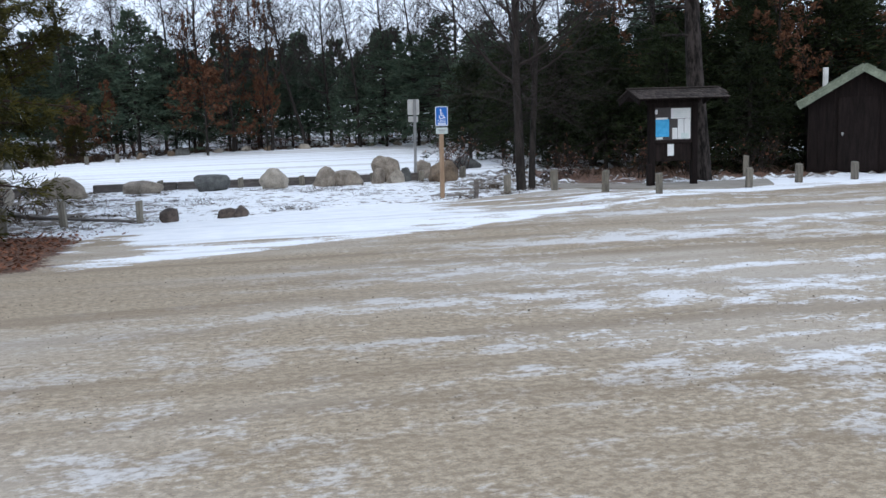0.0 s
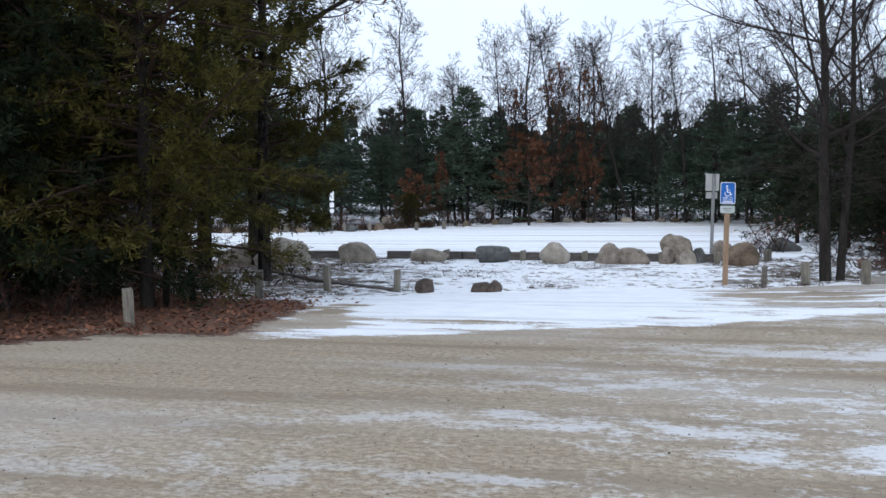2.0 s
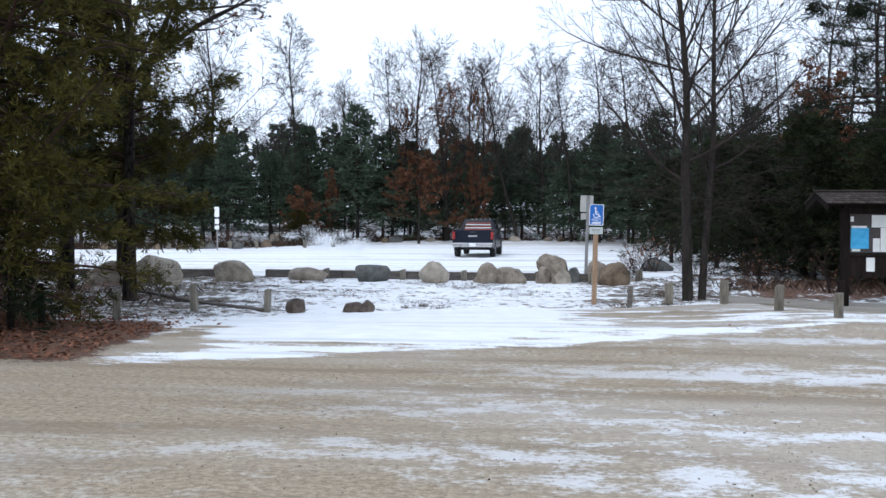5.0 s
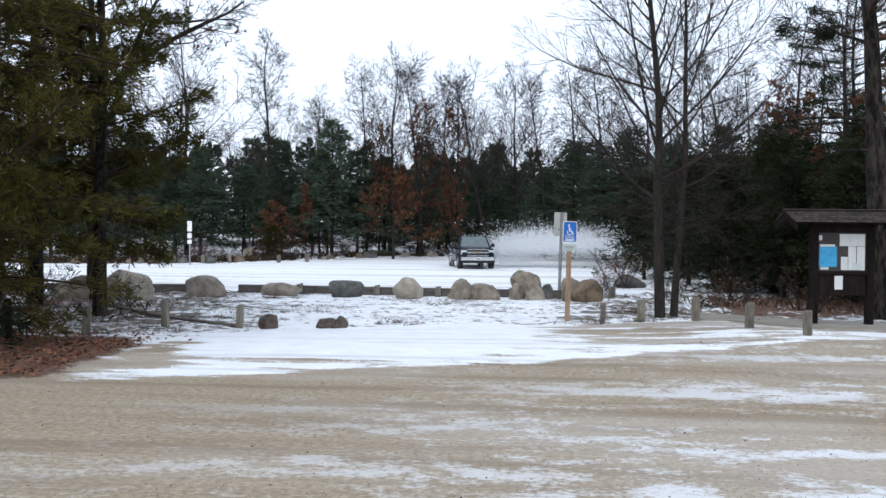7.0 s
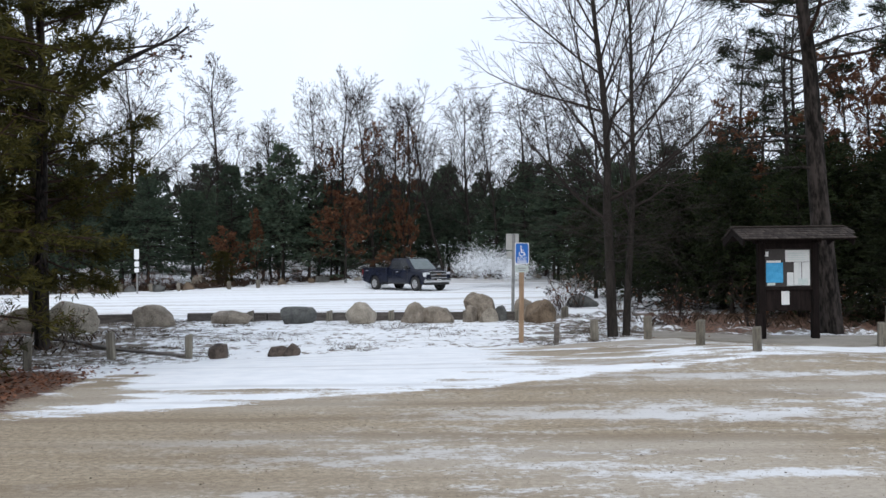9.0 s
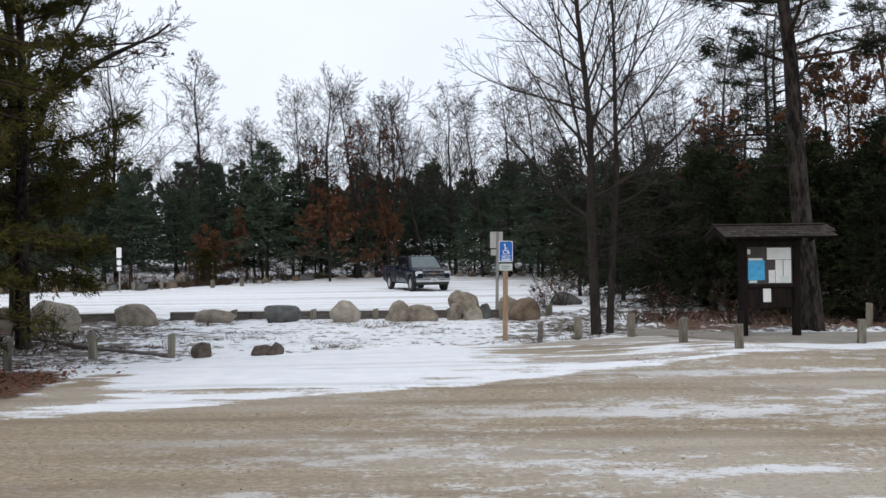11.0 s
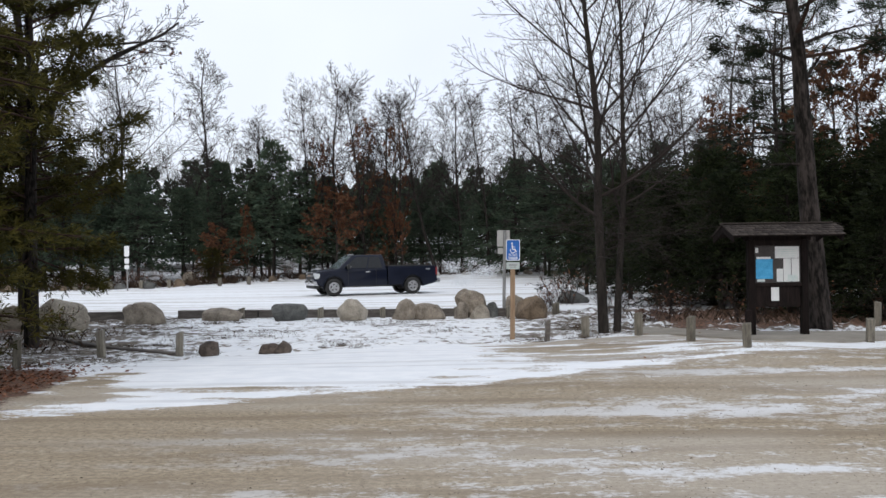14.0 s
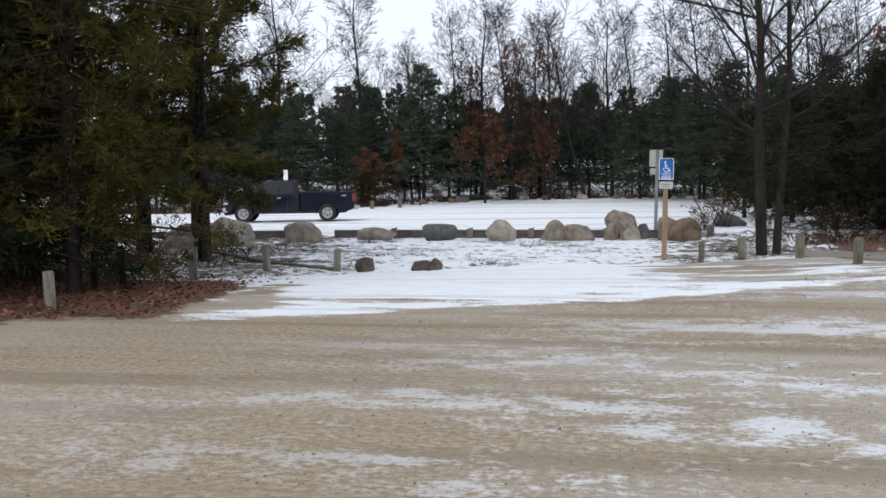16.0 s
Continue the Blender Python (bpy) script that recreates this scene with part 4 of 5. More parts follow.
def beam(name, a, b, w, h, mat, label, group, sag=0.0):
    """A timber from a to b, resting on the ground."""
    a, b = Vector((*a, height(*a))), Vector((*b, height(*b)))
    run = (b - a).length
    bm = bmesh.new()
    box(run, w, h + 0.05, 0, 0, -0.05, 0.015, 1, bm)
    ob = new(name, bpy.data.meshes.new(name))
    bm.to_mesh(ob.data)
    bm.free()
    ob.data.materials.append(mat)
    mid = (a + b) / 2
    ob.matrix_basis = Matrix.Translation((mid.x, mid.y, mid.z + sag)) @ Matrix.Rotation(math.atan2(b.y - a.y, b.x - a.x), 4, "Z") @ Matrix.Rotation(-math.asin((b.z - a.z) / run), 4, "Y")
    return tagged(ob, label, "timber", group)


def build_timbers():
    pts = [(-8.0, 23.75), (-5.6, 23.55), (-3.15, 23.3), (-0.7, 23.1), (1.5, 22.95)]
    for a, b in zip(pts, pts[1:]):
        d = Vector((b[0] - a[0], b[1] - a[1])).normalized() * 0.02
        beam("kerb_timber", (a[0] + d.x, a[1] + d.y), (b[0] - d.x, b[1] - d.y), 0.2, 0.23, TIE, "dark squared timber kerb behind the boulders", "timber kerb")
    for x, y in ((-6.05, 23.35), (-3.75, 23.1), (-1.98, 22.9), (0.1, 22.7), (1.55, 22.75)):
        ob = new("kerb_post", bpy.data.meshes.new("kerb_post"))
        bm = post_bm(0.16, 0.3, 4)
        bm.to_mesh(ob.data)
        bm.free()
        ob.data.materials.append(GREY_WOOD)
        ob.matrix_basis = pose(x, y, height(x, y), 0, 0, 3)
        tagged(ob, "short weathered post before the timber kerb", "post", "kerb posts")
    log = [(-12.5, 21.0), (-9.3, 18.3), (-7.3, 16.75), (-5.5, 15.75)]
    for a, b in zip(log, log[1:]):
        beam("edging_log", a, b, 0.15, 0.085, TIE, "old dark timber edging half under the snow", "timber edging", -0.035)
    beam("edging_log", (-16, 22.6), (-12.6, 22.9), 0.2, 0.25, TIE, "old dark timber edging half under the snow", "timber edging")
    beam("edging_log", (-12.4, 22.9), (-9.0, 23.3), 0.2, 0.25, TIE, "old dark timber edging half under the snow", "timber edging")


# ---------------------------------------------------------------- signs
def plate_bm(w, h, thick, corner=0.03):
    """An upright plate with rounded corners, facing -y, its foot at z 0."""
    out = []
    for cx, cz, a0 in ((w / 2 - corner, h - corner, 0), (-w / 2 + corner, h - corner, 90), (-w / 2 + corner, corner, 180), (w / 2 - corner, corner, 270)):
        for k in range(4):
            a = radians(a0 + 30 * k)
            out.append((cx + corner * math.cos(a), cz + corner * math.sin(a)))
    return prism(out, -thick / 2, thick / 2)


def words(text, size, x, y, z, mat, parent, name="lettering"):
    cu = bpy.data.curves.new(name, "FONT")
    cu.body, cu.size, cu.align_x, cu.align_y, cu.extrude = text, size, "CENTER", "CENTER", 0.0006
    tmp = bpy.data.objects.new("tmp", cu)
    scene.collection.objects.link(tmp)
    bpy.context.view_layer.update()
    me = bpy.data.meshes.new_from_object(tmp.evaluated_get(bpy.context.evaluated_depsgraph_get()))
    bpy.data.objects.remove(tmp)
    me.materials.clear()
    me.materials.append(mat)
    return part_mesh(name, me, parent, at=pose(x, y, z, 90))


def ring(verts, faces, cx, cz, r, w, a0, a1, y=0.0, n=18):
    """A flat arc of width w in the plane x, z."""
    s = len(verts)
    for k in range(n + 1):
        a = radians(a0 + (a1 - a0) * k / n)
        for q in (r - w / 2, r + w / 2):
            verts.append((cx + q * math.cos(a), y, cz + q * math.sin(a)))
    for k in range(n):
        faces.append((s + 2 * k, s + 2 * k + 1, s + 2 * k + 3, s + 2 * k + 2))


def stroke(verts, faces, a, b, w, y=0.0):
    a, b = Vector((a[0], 0, a[1])), Vector((b[0], 0, b[1]))
    d = (b - a).normalized()
    u = Vector((-d.z, 0, d.x)) * w / 2
    s = len(verts)
    verts += [(p.x, y, p.z) for p in (a + u, a - u, b - u, b + u)]
    faces.append((s, s + 1, s + 2, s + 3))


def build_signs():
    # blue parking sign on a tan wooden post
    x, y = 1.29, 17.54
    s = thing("parking_sign", x, y, height(x, y), 4, "blue accessible parking sign on a tan wooden post", "sign", "", 0, 1.0)
    top = 2.17 - 0.0
    part("post", box(0.10, 0.09, 1.75, 0, 0.0, -0.2, 0.008), TAN_WOOD, s)
    p = part("panel", plate_bm(0.305, 0.457, 0.006), SIGN_WHITE, s, "blue panel with a white border", at=pose(0, -0.055, top - 0.457))
    part("field", plate_bm(0.277, 0.429, 0.003), SIGN_BLUE, p, at=pose(0, -0.0048, 0.014))
    v, f = [], []
    ring(v, f, -0.005, 0.225, 0.055, 0.016, 150, 395)
    stroke(v, f, (-0.022, 0.345), (-0.012, 0.24), 0.022)
    stroke(v, f, (-0.018, 0.30), (0.035, 0.295), 0.015)
    stroke(v, f, (-0.014, 0.247), (0.045, 0.243), 0.022)
    stroke(v, f, (0.043, 0.25), (0.065, 0.185), 0.02)
    stroke(v, f, (0.063, 0.19), (0.09, 0.198), 0.016)
    ring(v, f, -0.024, 0.372, 0.010, 0.02, 0, 360)
    part_mesh("wheelchair_symbol", mesh_of("wheelchair_symbol", v, f, SIGN_WHITE), p, at=pose(0, -0.0068, 0))
    words("RESERVED", 0.046, 0, -0.007, 0.135, SIGN_WHITE, p)
    words("PARKING", 0.046, 0, -0.007, 0.098, SIGN_WHITE, p)
    v, f = [], []
    for z in (0.062, 0.036):
        stroke(v, f, (-0.10, z), (0.10, z), 0.017)
    part_mesh("small_print", mesh_of("small_print", v, f, SIGN_WHITE), p, at=pose(0, -0.0068, 0))
    q = part("lower_plate", plate_bm(0.29, 0.15, 0.005, 0.02), SIGN_GREY, s, "small pale plate under the sign", at=pose(0, -0.055, top - 0.457 - 0.185))
    v, f = [], []
    stroke(v, f, (-0.09, 0.09), (0.09, 0.09), 0.03)
    stroke(v, f, (-0.07, 0.045), (0.07, 0.045), 0.018)
    part_mesh("small_print", mesh_of("small_print", v, f, GALV), q, at=pose(0, -0.004, 0))
    # grey signpost that shows its back
    x, y = 1.42, 23.05
    g = thing("turned_sign", x, y, height(x, y), 6, "grey backs of two road signs on a steel post", "sign", "", 0, 1.5)
    part("post", box(0.085, 0.06, 2.6, 0, 0, -0.2, 0.012), GALV, g)
    part("panel", plate_bm(0.36, 0.46, 0.006), SIGN_BACK, g, "bare metal back", at=pose(-0.03, 0.045, 1.95))
    part("lower_plate", plate_bm(0.30, 0.17, 0.006, 0.02), SIGN_BACK, g, "small bare metal back", at=pose(-0.04, 0.045, 1.74))
    # white plates on a post across the lot
    x, y = -18.3, 46.8
    w = thing("lot_sign", x, y, height(x, y), -15, "white plates on a thin post across the lot", "sign")
    part("post", box(0.08, 0.06, 2.7, 0, 0, -0.2, 0.01), GALV, w)
    part("panel", plate_bm(0.32, 0.58, 0.008), SIGN_WHITE, w, "white plate", at=pose(0, -0.04, 1.92))
    for k, z in enumerate((1.52, 1.2)):
        part("lower_plate", plate_bm(0.3, 0.28 - 0.06 * k, 0.008), SIGN_WHITE, w, "small white plate", at=pose(0, -0.04, z))
    part("dark_band", box(0.24, 0.02, 0.14, 0, 0.0, 1.8), INK, w)


# ---------------------------------------------------------------- notice board
def build_kiosk():
    cx, cy, turn = 6.52, 16.15, 3
    k = thing("notice_board", cx, cy, height(cx, cy), turn, "dark brown roofed notice board with pinned papers", "notice board")
    for x in (-0.54, 0.54):
        part("post", box(0.14, 0.14, 2.16, x, 0, -0.2, 0.012), DARK_WOOD, k)
        part("brace", box(0.09, 0.5, 0.10, x, 0, 1.94, 0.01), DARK_WOOD, k)
    for x in (-0.62,):
        part("foot_post", box(0.11, 0.11, 0.75, x, -0.06, -0.2, 0.01), DARK_WOOD, k)
    part("frame", box(1.02, 0.08, 0.07, 0, -0.02, 1.01, 0.008), DARK_WOOD, k)
    part("frame", box(1.02, 0.08, 0.1, 0, -0.02, 1.83, 0.008), DARK_WOOD, k)
    part("board", box(0.94, 0.03, 0.78, 0, 0.0, 1.06), BOARD, k)
    for i in range(4):
        part("plank", box(0.228, 0.03, 0.42, -0.345 + 0.23 * i, 0.0, 0.60, 0.006), DARK_WOOD, k)
    part("beam", box(1.35, 0.12, 0.10, 0, 0, 1.93, 0.01), DARK_WOOD, k)

    def sheet(x0, x1, z0, z1, mat, name="paper", y=-0.022):
        if z0 > 1.0:
            z0, z1 = 1.10 + (z0 - 1.05) * 1.24, 1.10 + (z1 - 1.05) * 1.24
        else:
            z0, z1 = z0 + 0.06, z1 + 0.06
        return part(name, box(x1 - x0, 0.004, z1 - z0, (x0 + x1) / 2, y, z0), mat, k)

    sheet(-0.05, 0.44, 1.43, 1.62, PAPER)
    sheet(0.12, 0.27, 1.05, 1.425, PAPER)
    sheet(0.285, 0.44, 1.05, 1.425, PAPER)
    sheet(-0.02, 0.11, 1.05, 1.26, PAPER)
    p = sheet(-0.44, -0.10, 1.10, 1.42, PAPER_BLUE, "blue_poster")
    tagged(p, "bright blue printed poster")
    sheet(-0.43, -0.14, 1.42, 1.455, PAPER)
    sheet(-0.42, -0.26, 1.055, 1.095, PAPER_PALE)
    sheet(0.2, 0.40, 1.06, 1.16, PAPER_PALE, "map", -0.026)
    sheet(-0.45, -0.39, 1.52, 1.6, PAPER)
    n = sheet(-0.14, 0.02, 0.66, 0.93, PAPER, "notice")
    tagged(n, "white notice pinned below the board")
    for i in range(4):
        part("print_line", box(0.36, 0.003, 0.012, 0.19, -0.0255, 1.61 + 0.042 * i), PAPER_PALE, k)
    # gabled roof with rows of wooden shingles
    high, half, run = 2.24, 0.56, 1.10
    slope = math.atan2(0.22, half)
    for side in (-1, 1):
        bm = box(2 * run, half / math.cos(slope), 0.03, 0, 0, 0)
        part("roof_deck", bm, DARK_WOOD, k, at=Matrix.Translation((0, side * half / 2, high - 0.11 - 0.02)) @ Matrix.Rotation(-side * slope, 4, "X"))
    rng = random.Random(4)
    meshes = []
    for w in (0.12, 0.16, 0.2):
        me = bpy.data.meshes.new("shingle")
        b = box(w - 0.008, 0.2, 0.018, 0, 0, 0, 0.004)
        b.to_mesh(me)
        b.free()
        me.materials.append(SHINGLE)
        meshes.append((w, me))
    for side in (-1, 1):
        for row in range(5):
            x = -run - 0.03
            d = half / math.cos(slope) * (1 - (row + 0.4) / 5) + 0.0
            while x < run:
                w, me = meshes[rng.randrange(3)]
                yy, zz = side * d * math.cos(slope), high - d * math.sin(slope) + 0.012
                part_mesh("shingle", me, k, at=Matrix.Translation((x + w / 2, yy + rng.uniform(-0.008, 0.008), zz)) @ Matrix.Rotation(-side * (slope - 0.10), 4, "X"))
                x += w
    part("ridge_cap", box(2 * run + 0.06, 0.14, 0.03, 0, 0, high + 0.022, 0.01), SHINGLE, k)
    for x in (-run + 0.02, run - 0.02):
        for side in (-1, 1):
            part("barge_board", box(0.03, half / math.cos(slope) + 0.02, 0.11, 0, 0, -0.11), DARK_WOOD, k, at=Matrix.Translation((x, side * half / 2, high - 0.11 - 0.02)) @ Matrix.Rotation(-side * slope, 4, "X"))


def build_path():
    """The concrete pad and path round the notice board."""
    left = [(3.95, 17.0), (4.5, 16.9), (5.2, 15.9), (5.7, 15.1), (7.2, 14.75), (8.6, 15.3)]
    right = [(4.3, 18.6), (5.0, 18.1), (5.8, 17.3), (6.5, 17.1), (7.6, 16.9), (9.3, 16.8)]
    verts, faces = [], []
    for (ax, ay), (bx, by) in zip(left, right):
        for z in (0.035, -0.12):
            verts += [(ax, ay, height(ax, ay) + z), (bx, by, height(bx, by) + z)]
    for i in range(len(left) - 1):
        a, b = 4 * i, 4 * i + 4
        faces += [(a, b, b + 1, a + 1), (a + 2, b + 2, b, a), (a + 1, b + 1, b + 3, a + 3)]
    faces += [(0, 1, 3, 2), (b, b + 2, b + 3, b + 1)]
    tagged(new("pavement", mesh_of("pavement", verts, faces, CONCRETE)), "pale concrete path and pad by the notice board", "path", kind="structure")


# ---------------------------------------------------------------- shed
def build_shed():
    cx, cy = 13.2, 18.9
    s = thing("shed", cx, cy, height(cx, cy), -31, "dark brown timber shed with a mossy gabled roof", "shed")
    w, d, eave, ridge = 2.6, 2.8, 2.0, 2.78
    wall = prism([(-w / 2, -0.15), (w / 2, -0.15), (w / 2, eave), (0, ridge - 0.06), (-w / 2, eave)], -d / 2, d / 2)
    part("wall", wall, DARK_WOOD, s)
    for i in range(14):
        x = -w / 2 + 0.09 + i * (w - 0.18) / 13
        part("batten", box(0.03, 0.025, eave - 0.1 + (ridge - eave - 0.1) * (1 - abs(x) / (w / 2)), x, -d / 2 - 0.012, 0.02), DARK_WOOD, s)
    door = part("door", box(0.95, 0.05, 1.95, -0.1, -d / 2 - 0.03, 0.03, 0.008), DARK_WOOD, s)
    part("handle", box(0.05, 0.05, 0.09, -0.46, -d / 2 - 0.08, 0.98, 0.012), GALV, door, "small metal handle")
    slope = math.atan2(ridge - eave, w / 2)
    long = (w / 2 + 0.28) / math.cos(slope)
    for side in (-1, 1):
        part("roof_slope", box(long, d + 0.6, 0.06, 0, 0, 0, 0.01), MOSSY, s, "mossy grey shingles", at=Matrix.Translation((side * long / 2 * math.cos(slope), 0, ridge - long / 2 * math.sin(slope) - 0.02)) @ Matrix.Rotation(side * slope, 4, "Y"))
        for j in range(6):
            q = long * (j + 0.6) / 6
            part("shingle_course", box(0.26, d + 0.64, 0.02, 0, 0, 0, 0.004), MOSSY, s, at=Matrix.Translation((side * q * math.cos(slope), 0, ridge - q * math.sin(slope) + 0.045)) @ Matrix.Rotation(side * (slope - 0.07), 4, "Y"))
        part("barge_board", box(long, 0.04, 0.14, 0, 0, -0.14), MOSSY, s, at=Matrix.Translation((side * long / 2 * math.cos(slope), -d / 2 - 0.28, ridge - long / 2 * math.sin(slope) - 0.02)) @ Matrix.Rotation(side * slope, 4, "Y"))
    v, f = [], []
    tube([np.array((-0.85, -0.2, 1.9)), np.array((-0.85, -0.2, 2.82))], [0.075, 0.075], 14, v, f)
    f.append(tuple(range(14, 28)))
    part_mesh("vent_pipe", mesh_of("vent_pipe", np.array(v), f, PVC, False), s, "white plastic vent pipe")


# ---------------------------------------------------------------- pickup truck
AXLE, TRACK, WHEEL = 3.645 / 2, 1.70 / 2, 0.385


def arch(cx, r, z0, n=9):
    """Points of a wheel arch from front to rear, over an axle at cx."""
    out = []
    for k in range(n):
        a = radians(-8 + 196 * k / (n - 1))
        out.append((cx + r * math.cos(a), z0 + r * math.sin(a)))
    return out


def lathe(profile, sides=28):
    """Turns a profile of (radius, y) round the y axis."""
    verts, faces, n = [], [], len(profile)
    for k in range(sides):
        a = 2 * math.pi * k / sides
        verts += [(r * math.cos(a), y, r * math.sin(a)) for r, y in profile]
    for k in range(sides):
        b = (k + 1) % sides
        for i in range(n - 1):
            faces.append((k * n + i, k * n + i + 1, b * n + i + 1, b * n + i))
    return verts, faces


def wheel(parent, x, y, side):
    m = pose(x, y, WHEEL) @ (pose(0, 0, 0, 0, 0, 180) if side < 0 else Matrix.Identity(4))
    v, f = lathe([(0.0, -0.12), (0.15, -0.12), (0.15, 0.06), (0.0, 0.06)], 16)
    w = part_mesh("wheel", mesh_of("wheel", v, f, BLACK), parent, at=m)
    v, f = lathe([(0.235, -0.12), (0.30, -0.135), (0.35, -0.13), (0.378, -0.105), (0.385, -0.05), (0.385, 0.05), (0.378, 0.105), (0.35, 0.13), (0.30, 0.135), (0.235, 0.12)], 32)
    part_mesh("tyre", mesh_of("tyre", v, f, RUBBER, True), w, "black rubber tyre")
    v, f = lathe([(0.243, -0.10), (0.243, 0.105), (0.225, 0.115), (0.205, 0.10), (0.195, 0.04), (0.0, 0.035)], 32)
    rim = bmesh.new()
    tmp = mesh_of("tmp", v, f, ALLOY)
    rim.from_mesh(tmp)
    bpy.data.meshes.remove(tmp)
    for k in range(5):
        a = 2 * math.pi * k / 5
        box(0.17, 0.05, 0.085, 0, 0, 0, 0.012, 1, rim, Matrix.Rotation(a, 4, "Y") @ Matrix.Translation((0.125, 0.075, -0.042)))
    box(0.13, 0.06, 0.13, 0, 0.08, -0.065, 0.025, 1, rim)
    part("rim", rim, ALLOY, w, "five-spoke silver alloy rim")
    return w


def panel_on(corners, u0, u1, v0, v1, out=0.008, cut=(0, 0, 0, 0)):
    """A thin pane laid on the four-cornered face: shares u along its foot, v up; cut moves the upper and lower ends."""
    a, b, c, d = (Vector(p) for p in corners)

    def at(u, v):
        return (a * (1 - u) + b * u) * (1 - v) + (d * (1 - u) + c * u) * v
    n = (b - a).cross(d - a).normalized()
    q = [at(u0 + cut[0], v0), at(u1 + cut[1], v0), at(u1 + cut[2], v1), at(u0 + cut[3], v1)]
    bm = bmesh.new()
    lo = [bm.verts.new(p - n * 0.01) for p in q]
    hi = [bm.verts.new(p + n * out) for p in q]
    bm.faces.new(hi)
    bm.faces.new(lo[::-1])
    for i in range(4):
        bm.faces.new((lo[i], lo[(i + 1) % 4], hi[(i + 1) % 4], hi[i]))
    bmesh.ops.recalc_face_normals(bm, faces=bm.faces[:])
    return bm


def build_truck():
    t = thing("pickup_truck", -40, 36.5, 0, 0, "dark navy extended-cab pickup truck driving on the snow", "truck")
    W = 0.96
    # nose, fenders and doors
    low = 0.42
    side = [(2.66, 0.52), (2.70, 0.80), (2.66, 1.02), (2.50, 1.09), (1.70, 1.17), (-0.62, 1.19), (-0.62, low), (AXLE - 0.56, low)]
    side += arch(AXLE, 0.475, WHEEL + 0.03)[::-1] + [(2.40, 0.46)]
    body = prism(side, -W, W, 0.05, 2)
    for v in body.verts:
        if v.co.x > 1.9:
            v.co.y *= 1 - 0.10 * ((v.co.x - 1.9) / 0.8) ** 2
        if v.co.z > 1.0:
            v.co.y *= 0.97
    part("body", body, PAINT, t, "glossy dark navy paint", True)
    hood = prism([(2.52, 1.05), (2.46, 1.125), (1.9, 1.19), (1.62, 1.21), (1.62, 1.05)], -0.72, 0.72, 0.03, 2)
    part("hood", hood, PAINT, t, "", True)
    # load bed: sides with arches, floor, bulkhead and tailgate
    bed = [(-0.66, 1.28), (-0.66, low + 0.02), (-AXLE + 0.55, low + 0.02)] + arch(-AXLE, 0.475, WHEEL + 0.03) + [(-2.9, 0.5), (-3.0, 0.62), (-3.0, 1.28)]
    for y0, y1 in ((-W, -W + 0.14), (W - 0.14, W)):
        part("bed_side", prism(bed, y0, y1, 0.03, 2), PAINT, t)
    part("bed_rail", box(2.34, 0.15, 0.025, -1.83, W - 0.07, 1.282, 0.008), BLACK, t)
    part("bed_rail", box(2.34, 0.15, 0.025, -1.83, -W + 0.07, 1.282, 0.008), BLACK, t)
    part("bed_floor", box(2.3, 1.64, 0.06, -1.83, 0, 0.72), BLACK, t)
    part("bulkhead", box(0.06, 1.64, 0.62, -0.71, 0, 0.66), PAINT, t)
    gate = part("tailgate", box(0.08, 1.64, 0.62, -2.97, 0, 0.66, 0.02), PAINT, t)
    part("gate_handle", box(0.03, 0.26, 0.07, -3.015, 0, 1.16, 0.008), BLACK, gate)
    part("gate_badge", box(0.012, 0.42, 0.06, -3.012, 0, 0.98), ALLOY, gate)
    # chassis
    part("chassis", box(5.0, 0.9, 0.2, -0.1, 0, 0.36, 0.03), BLACK, t)
    for x in (-AXLE, AXLE):
        part("axle", box(0.12, 1.45, 0.12, x, 0, WHEEL - 0.06, 0.03), BLACK, t)
    part("inner_arch", box(1.1, 1.62, 0.5, AXLE, 0, 0.55), BLACK, t)
    part("inner_arch", box(1.1, 1.62, 0.4, -AXLE, 0, 0.55), BLACK, t)
    # cab
    br, bf, tf, tr = (-0.62, 1.15), (1.68, 1.15), (0.92, 1.80), (-0.46, 1.80)
    yb, yt = 0.92, 0.72
    cab = bmesh.new()
    pts = [(br, yb), (bf, yb), (tf, yt), (tr, yt)]
    left = [cab.verts.new((p[0], y, p[1])) for p, y in pts]
    right = [cab.verts.new((p[0], -y, p[1])) for p, y in pts]
    cab.faces.new(left)
    cab.faces.new(right[::-1])
    for i in range(4):
        cab.faces.new((left[i], right[i], right[(i + 1) % 4], left[(i + 1) % 4]))
    bmesh.ops.recalc_face_normals(cab, faces=cab.faces[:])
    bmesh.ops.bevel(cab, geom=cab.edges[:], offset=0.06, segments=3, affect="EDGES", profile=0.6)
    part("cab", cab, PAINT, t, "", True)
    for s in (1, -1):
        face = [(bf[0], s * yb, bf[1]), (br[0], s * yb, br[1]), (tr[0], s * yt, tr[1]), (tf[0], s * yt, tf[1])] if s < 0 else [(br[0], yb, br[1]), (bf[0], yb, bf[1]), (tf[0], yt, tf[1]), (tr[0], yt, tr[1])]
        if s > 0:
            part("side_window", panel_on(face, 0.09, 0.40, 0.10, 0.86, cut=(0, 0, 0.02, 0.04)), GLASS, t, "dark tinted glass")
            part("side_window", panel_on(face, 0.43, 0.84, 0.10, 0.86, cut=(0, 0.06, -0.02, 0.02)), GLASS, t, "dark tinted glass")
        else:
            part("side_window", panel_on(face, 0.60, 0.91, 0.10, 0.86, cut=(0, 0, -0.04, -0.02)), GLASS, t, "dark tinted glass")
            part("side_window", panel_on(face, 0.16, 0.57, 0.10, 0.86, cut=(-0.06, 0, -0.02, 0.02)), GLASS, t, "dark tinted glass")
